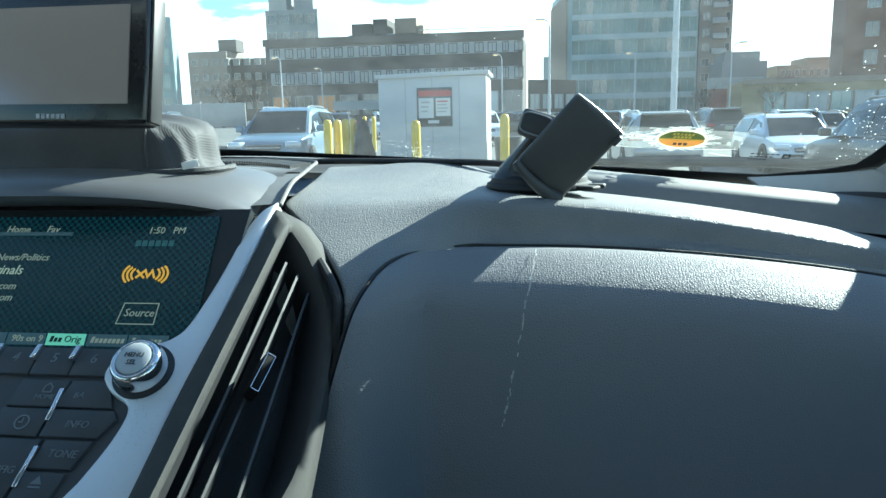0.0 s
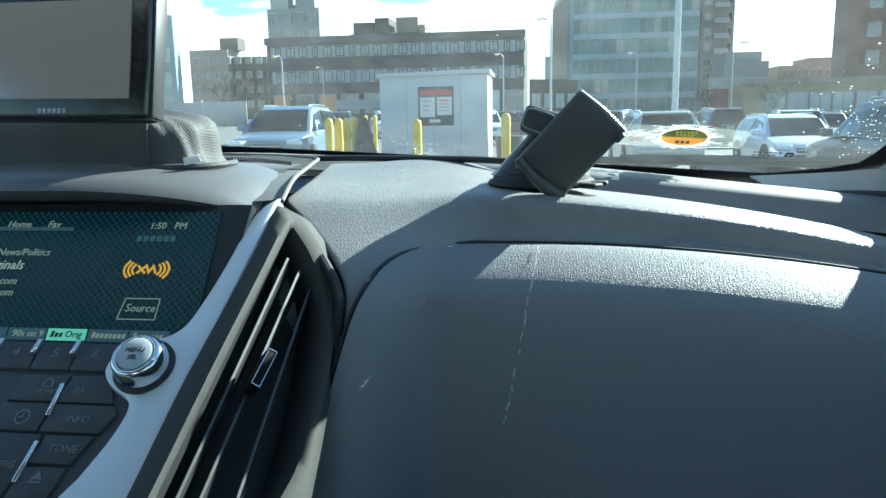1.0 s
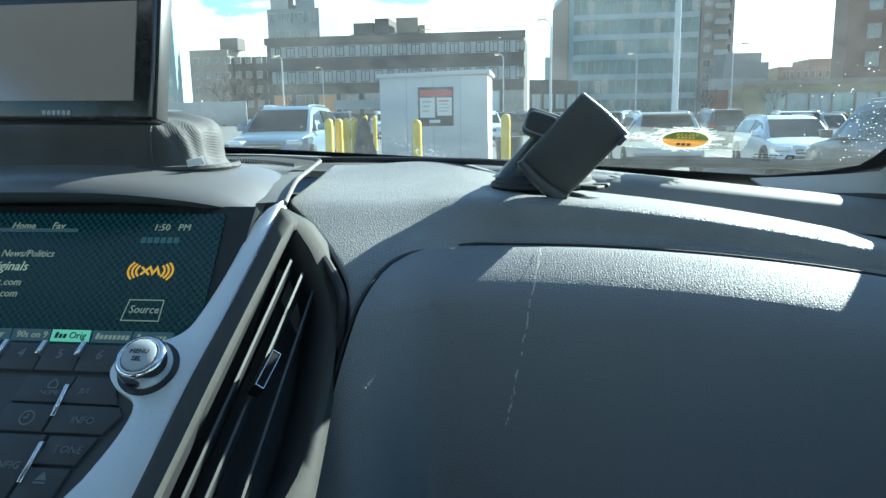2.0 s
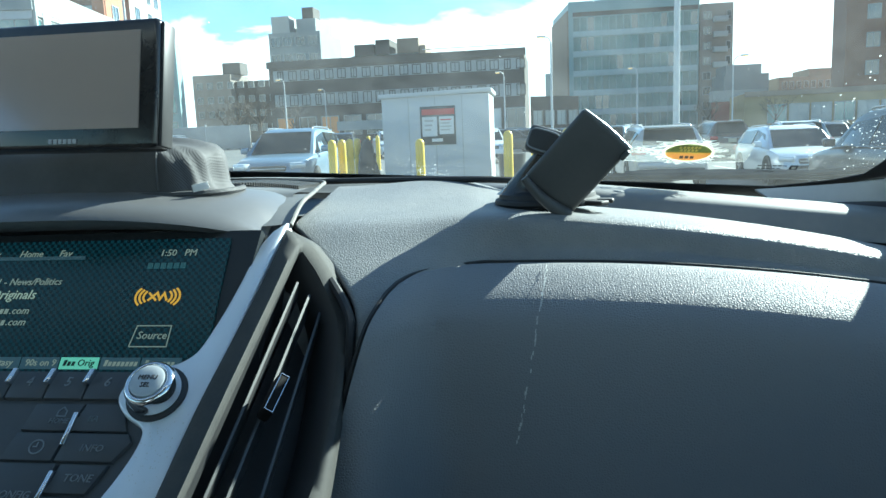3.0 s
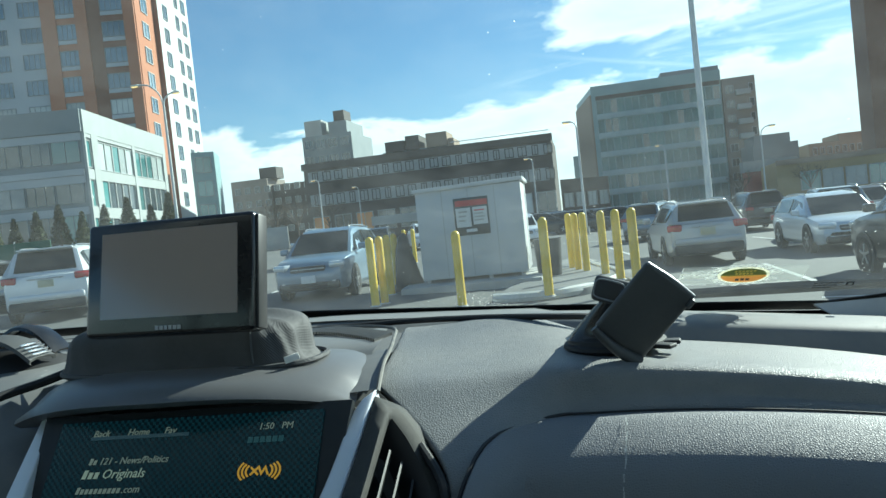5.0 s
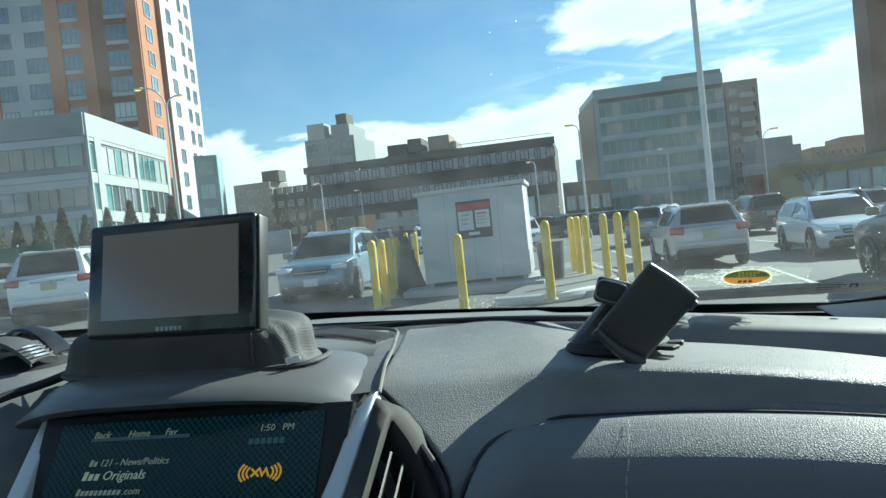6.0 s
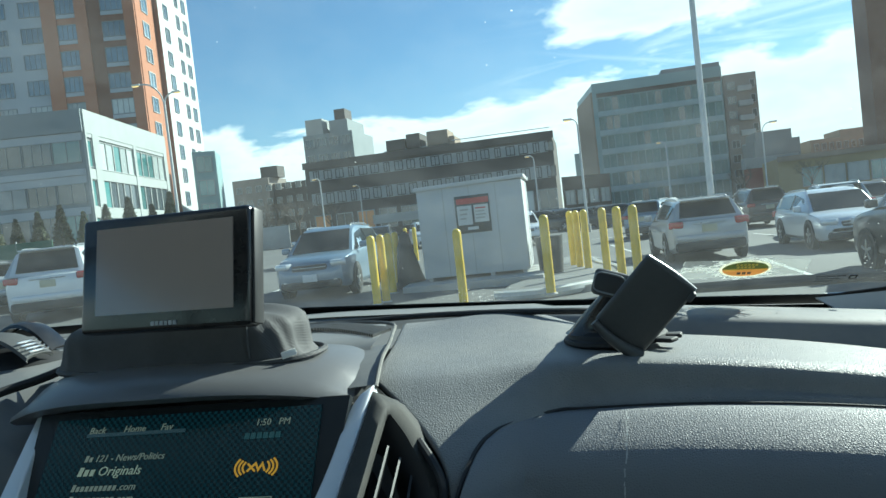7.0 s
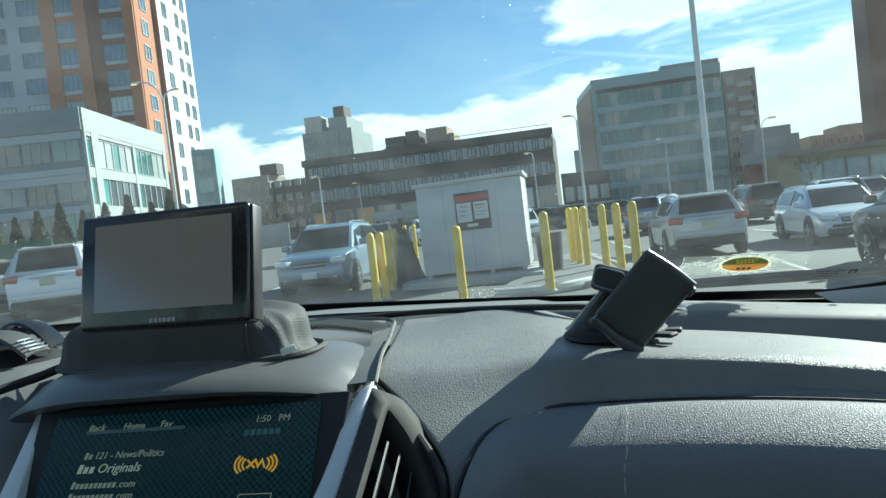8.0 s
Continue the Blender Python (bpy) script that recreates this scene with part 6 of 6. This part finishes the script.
settle(glassb, (16, 160, 0))

balc = thing("balcony_block", "grey-brown apartment block with white balconies", "building")
block(balc, "wall", [(28.6, 150), (34.6, 150), (34.6, 164), (28.6, 164)], 0, 23.5, M_GREYTAN)
bf, bl = wall_frame((28.6, 150), (34.6, 150))
for r in range(8):
    v = 21.3 - 2.8 * r
    window(balc, bf, 1.3, v, 1.5, 1.5, M_PANE, 1)
    o = part("balcony", box(BM(), bf @ Vector((3.6, v - 0.8, 0.6)), (2.6, 1.2, 1.0), None, 0.03), M_PALEWALL, balc, "white balcony front")
    window(balc, bf, 5.2, v, 0.9, 1.6, M_PANE, 0)
settle(balc, (31, 157, 0))

# left: low glazed building with a long flank
lowl = thing("glazed_corner_building", "grey glazed corner building with bands of windows", "building")
C0, CF, CR = Vector((-55.0, 75.0)), Vector((-0.964, -0.264)), Vector((-0.218, 0.976))
fp = [C0, C0 + CR * 26.6, C0 + CR * 26.6 + CF * 30, C0 + CF * 30]
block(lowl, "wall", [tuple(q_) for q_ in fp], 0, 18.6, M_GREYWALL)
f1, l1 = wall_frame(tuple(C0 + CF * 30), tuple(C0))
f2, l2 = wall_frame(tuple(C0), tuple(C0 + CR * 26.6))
# One parapet in two tones: greyer on the shaded front, paler in sun.
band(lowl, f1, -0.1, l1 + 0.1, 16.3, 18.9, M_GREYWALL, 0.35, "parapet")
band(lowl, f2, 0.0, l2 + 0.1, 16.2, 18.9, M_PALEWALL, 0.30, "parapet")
# shaded front, shade put into the colour: long ribbons of glass between grey spandrels
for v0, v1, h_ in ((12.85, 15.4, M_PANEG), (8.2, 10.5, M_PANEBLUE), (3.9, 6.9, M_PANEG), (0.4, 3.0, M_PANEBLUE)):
    band(lowl, f1, 0.1, l1 - 0.1, v1, v1 + 0.85, M_SHADEPANEL, 0.15, "spandrel")
    for k in range(9):
        window(lowl, f1, 1.6 + 3.3 * k, (v0 + v1) / 2, 3.22, v1 - v0, h_ if wr.random() < 0.7 else M_PANE, 1 + k % 2, M_GREYWALL)
band(lowl, f1, 0.1, l1 - 0.1, 11.4, 12.1, M_SHADEPANEL, 0.28, "ledge")
# sunlit flank, sun put into the colour: a pale frame with two deep bays a storey
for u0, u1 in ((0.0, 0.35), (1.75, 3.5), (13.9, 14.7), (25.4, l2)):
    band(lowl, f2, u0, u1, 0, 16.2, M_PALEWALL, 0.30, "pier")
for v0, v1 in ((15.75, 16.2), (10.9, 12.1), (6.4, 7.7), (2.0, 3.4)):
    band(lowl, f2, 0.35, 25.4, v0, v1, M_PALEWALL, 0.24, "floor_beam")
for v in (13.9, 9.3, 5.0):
    window(lowl, f2, 1.05, v, 1.3, 3.2, M_PANEG, 0, M_PALEWALL)
    for u0, u1 in ((3.5, 13.9), (14.7, 25.4)):
        n = 5
        for k in range(n):
            w = (u1 - u0) / n
            window(lowl, f2, u0 + w * (k + 0.5), v, w - 0.04, 3.4, wr.choice((M_PANEG, M_PANEL_PALE, M_PANEG)) if v > 11 else (M_PANE if k > 0 else M_PANEG), 0, M_PALEWALL)
settle(lowl, (-65, 80, 0))

# left: tall brick and white tower
tw = thing("brick_tower", "tall orange brick and white apartment tower with blue windows", "tower")
T0 = Vector((-63.6, 109.0))
TB = T0 + CF * 0.9 - CR * 8.0          # corner of the brick wing that stands forward
block(tw, "wall", [tuple(q_) for q_ in (T0, T0 + CR * 16.5, T0 + CR * 16.5 + CF * 34, T0 + CF * 34)], 0, 66, M_WHITEPANEL)
# Wing front greyer than the white flank, its shade in the colour.
block(tw, "brick_wing", [tuple(q_) for q_ in (TB, TB + CR * 8.2, TB + CR * 8.2 + CF * 36, TB + CF * 36)], 0, 66, M_SHADEPANEL)
g1, _ = wall_frame(tuple(TB + CF * 36), tuple(TB))
g2, _ = wall_frame(tuple(T0), tuple(T0 + CR * 16.5))
g3, _ = wall_frame(tuple(TB), tuple(TB + CR * 8.0))
g4, _ = wall_frame(tuple(T0 + CF * 0.9), tuple(T0))
# Narrow front strip, its shade put into the browner brick.
band(tw, g4, 0.0, 0.9, 0, 66, M_BROWNSHADEBRICK, 0.12, "brick_pier")
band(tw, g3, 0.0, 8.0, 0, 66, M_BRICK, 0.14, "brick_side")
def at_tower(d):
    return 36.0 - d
# brick piers with window bays between them, by distance from the corner; recess shade painted as brown brick
for d0, d1, m_, out in ((0.0, 1.6, M_BRICK, 0.45), (1.6, 5.0, M_BROWNSHADEBRICK, 0.12), (5.0, 6.9, M_BROWNSHADEBRICK, 0.15), (6.9, 8.6, M_BRICK, 0.50), (8.6, 11.4, M_BRICK, 0.12), (11.4, 13.5, M_BRICK, 0.45), (21.2, 22.6, M_BRICK, 0.30)):
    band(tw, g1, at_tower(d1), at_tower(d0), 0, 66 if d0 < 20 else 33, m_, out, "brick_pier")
for r in range(16):
    v = 8.65 + 3.87 * r
    for d, w in ((3.30, 3.3), (10.0, 2.8)):
        band(tw, g1, at_tower(d + w / 2), at_tower(d - w / 2), v - 1.75, v - 1.20, M_SHADEPANEL, 0.26, "pale_course")
        o = window(tw, g1, at_tower(d), v, w, 2.3, M_PANEBLUE if r > 4 else M_PANEL_PALE, 3, M_GREYWALL)
        o.matrix_basis = o.matrix_basis @ Matrix.Translation((0, 0, 0.12))
    for d, w in ((15.2, 3.2), (20.0, 2.6), (25.4, 3.2), (31.0, 3.2)):
        window(tw, g1, at_tower(d), v, w, 2.3, M_PANEBLUE if r > 4 else M_PANEL_PALE, 3, M_GREYWALL)
    o = window(tw, g3, 3.6, v + 0.4, 2.6, 2.4, M_PANEBLUE, 1, M_WHITEPANEL)
    o.matrix_basis = o.matrix_basis @ Matrix.Translation((0, 0, 0.14))
    for u, w in ((3.4, 2.0), (9.7, 1.6), (13.6, 2.0)):
        window(tw, g2, u, v + 1.5, w, 2.4, M_PANEBLUE, 1, M_GREYWALL)
settle(tw, (-75, 118, 0))
annex = thing("pale_annex", "low pale building with glass front beside the tower", "building")
block(annex, "wall", [(-58.6, 105), (-55.6, 106.7), (-58.0, 113), (-61, 111)], 0, 16.6, M_TEALWALL)
af, al_ = wall_frame((-58.6, 105), (-55.6, 106.7))
for r in range(4):
    for k in range(1):
        window(annex, af, 1.7 + 2.8 * k, 14.6 - 3.7 * r, 2.4, 2.5, M_PANEG, 1)
settle(annex, (-56, 112, 0))

# right: brick edge, low yellow building and distant roofs
rb = thing("brick_corner_building", "brown brick building at the edge of the car park", "building")
block(rb, "wall", [(39.4, 108), (60, 100), (66, 120), (44, 126)], 0, 40, M_BROWNSHADEBRICK)
r1, rl = wall_frame((39.4, 108), (60, 100))
for r in range(10):
    for k in range(5):
        window(rb, r1, 3.2 + 4 * k, 4 + 3.6 * r, 1.6, 1.9, M_PANE, 1)
settle(rb, (50, 112, 0))
yl = thing("low_shop_building", "low yellow-brown shop building with large windows", "building")
block(yl, "wall", [(22.6, 91.5), (46, 86), (48, 100), (24, 105)], 0, 4.4, M_YWALL)
y1, yl_ = wall_frame((22.6, 91.5), (46, 86))
for k in range(8):
    window(yl, y1, 3.5 + 2.3 * k, 1.95, 2.1, 2.2, M_PANEL_PALE if k % 3 else M_PANEG, 1)
band(yl, y1, 0, yl_, 4.0, 4.6, M_TAN, 0.3, "parapet")
settle(yl, (33, 95, 0))
gr = thing("distant_grey_building", "distant grey stepped building", "building")
block(gr, "wall", [(30.5, 138), (38.0, 138), (38, 148), (30.5, 148)], 0, 9.4, M_GREYWALL)
block(gr, "upper_wall", [(31.0, 139), (37.0, 139), (37, 147), (31.0, 147)], 9.4, 11.1, M_GREYWALL)
block(gr, "wall", [(40.2, 140), (52, 140), (60, 138), (60, 155), (40.2, 155)], 0, 8.6, M_TAN)
gg, _ = wall_frame((40.2, 140), (52, 140))
block(gr, "stair_head", [(45.5, 141), (52, 141), (52, 150), (45.5, 150)], 8.6, 9.9, M_TAN)
for k in range(9):
    window(gr, gg, 1.0 + 1.2 * k, 7.2, 0.8, 1.3, M_PANE, 0)
settle(gr, (40, 145, 0))
lk = thing("low_link_building", "low brown building between the office blocks", "building")
block(lk, "wall", [(-2.8, 112), (4.5, 118), (4.5, 126), (-2.8, 124)], 0, 6.2, M_DARKBRICK)
kf, kl = wall_frame((-2.8, 112), (4.5, 118))
for k in range(4):
    window(lk, kf, 1.3 + 2.3 * k, 3.0, 1.8, 2.2, M_PANEL_PALE, 1)
block(lk, "rear_tower", [(-1.0, 190), (4.0, 190), (4.0, 200), (-1.0, 200)], 0, 15, M_GREYWALL)
settle(lk, (1, 120, 0))
sf = thing("shop_front", "white shop canopy with red fascia at street level", "shop front")
block(sf, "canopy", [(27.0, 130), (35.5, 130), (35.5, 133), (27, 133)], 4.6, 6.4, M_PALEWALL)
block(sf, "fascia", [(27.4, 130.4), (35.0, 130.4), (35.0, 133), (27.4, 133)], 0, 4.6, mat("red_fascia", (0.28, 0.10, 0.08), 0.7, scale=1))
settle(sf, (31, 131, 0))

# ---------------------------------------------------------------- fence, hedge trees and bare trees
fence = thing("hoarding", "green construction fence with a white band", "fence")
M_GREENF = mat("green_hoarding", (0.03, 0.12, 0.07), 0.7, scale=1, amount=0.5)
for k in range(10):
    x = -36 + 2.3 * k
    part("fence_panel", box(BM(), (x, 35 - 0.1 * k, 1.25), (2.26, 0.05, 2.5 if x < -27.3 else 1.1), None, 0.01), M_GREENF if x < -27.3 else M_CONC, fence)
    part("fence_post", cyl(BM(), (x - 1.15, 35.05 - 0.1 * k, 0), (x - 1.15, 35.05 - 0.1 * k, 2.6 if x < -27.3 else 1.9), 0.04, 0.04, 8), M_POLE, fence)
settle(fence, (-26, 35, 0))
fence.location.z = 0.3
M_NEEDLE = mat("evergreen_needles", (0.035, 0.06, 0.025), 0.8, color2=(0.07, 0.055, 0.025), scale=3, amount=0.8, random_value=0.3)
M_BARK = mat("bark", (0.10, 0.075, 0.055), 0.9, scale=4, bump=0.1, bump_scale=20)
def evergreen(seed):
    r = random.Random(seed)
    t = thing("conical_tree", "small cone-shaped evergreen tree in a row", "tree", "row of evergreens")
    part("trunk", cyl(BM(), (0, 0, 0), (0, 0, 3.2), 0.10, 0.03, 8), M_BARK, t)
    bm = BM()
    for k in range(1500):
        h = r.random() ** 1.2 * 3.6
        rad = (1 - h / 3.9) * 1.0 * r.uniform(0.55, 1.08)
        a = r.uniform(0, 6.283)
        c = Vector((rad * math.cos(a), rad * math.sin(a), 0.35 + h))
        d = Vector((r.gauss(0, 1), r.gauss(0, 1), r.gauss(0.6, 0.6))).normalized() * 0.26
        s = d.orthogonal().normalized() * 0.09
        bm.faces.new([bm.verts.new(c - s), bm.verts.new(c + s), bm.verts.new(c + d)])
    part("crown", bm, M_NEEDLE, t)
    return t
ev = evergreen(2)
ev.location = (-47, 58, 3.0)
slab("planter_wall", [(-60, 57), (-36, 60.5), (-36, 62), (-60, 60)], 3.0, M_CONC, "raised concrete planter wall", "planter")
for k in range(9):
    copy_thing(ev, Matrix.Translation((-56.0 + 2.15 * k, 58.8 + 0.32 * k, 2.9)) @ Matrix.Rotation(k * 1.3, 4, "Z") @ Matrix.Scale(0.9 + 0.12 * math.sin(k * 2.1), 4))
ev.location = (-36.8, 61.2, 2.9)
def bare_tree(seed, h=7.0):
    r = random.Random(seed)
    t = thing("bare_tree", "leafless winter tree with fine brown branches", "tree", "bare trees")
    part("trunk", cyl(BM(), (0, 0, 0), (0, 0, h * 0.45), 0.16, 0.09, 8), M_BARK, t)
    bm = BM()
    def limb(p0, d, l, rad, n):
        p1 = p0 + d * l
        cyl(bm, p0, p1, rad, rad * 0.55, 5, caps=False)
        if n:
            for _ in range(3 if n > 1 else 4):
                nd = (d + Vector((r.gauss(0, 0.5), r.gauss(0, 0.5), r.gauss(0.15, 0.3)))).normalized()
                limb(p0.lerp(p1, r.uniform(0.5, 1.0)), nd, l * r.uniform(0.55, 0.8), rad * 0.55, n - 1)
    for k in range(5):
        a = k * 1.257 + r.uniform(-0.3, 0.3)
        limb(Vector((0, 0, h * r.uniform(0.3, 0.45))), Vector((math.cos(a) * 0.6, math.sin(a) * 0.6, 0.8)).normalized(), h * 0.25, 0.06, 3)
    part("branches", bm, M_BARK, t)
    return t
bt = bare_tree(5)
bt.location = (-33.0, 82, 0.4)
for x, y, s in ((-36.5, 84, 1.1), (-30.5, 86, 0.9), (-40, 88, 1.0), (-34.8, 80, 0.75), (24, 84, 0.8), (17.5, 86, 0.8)):
    copy_thing(bt, Matrix.Translation((x, y, GZ(x))) @ Matrix.Rotation(x, 4, "Z") @ Matrix.Scale(s, 4))
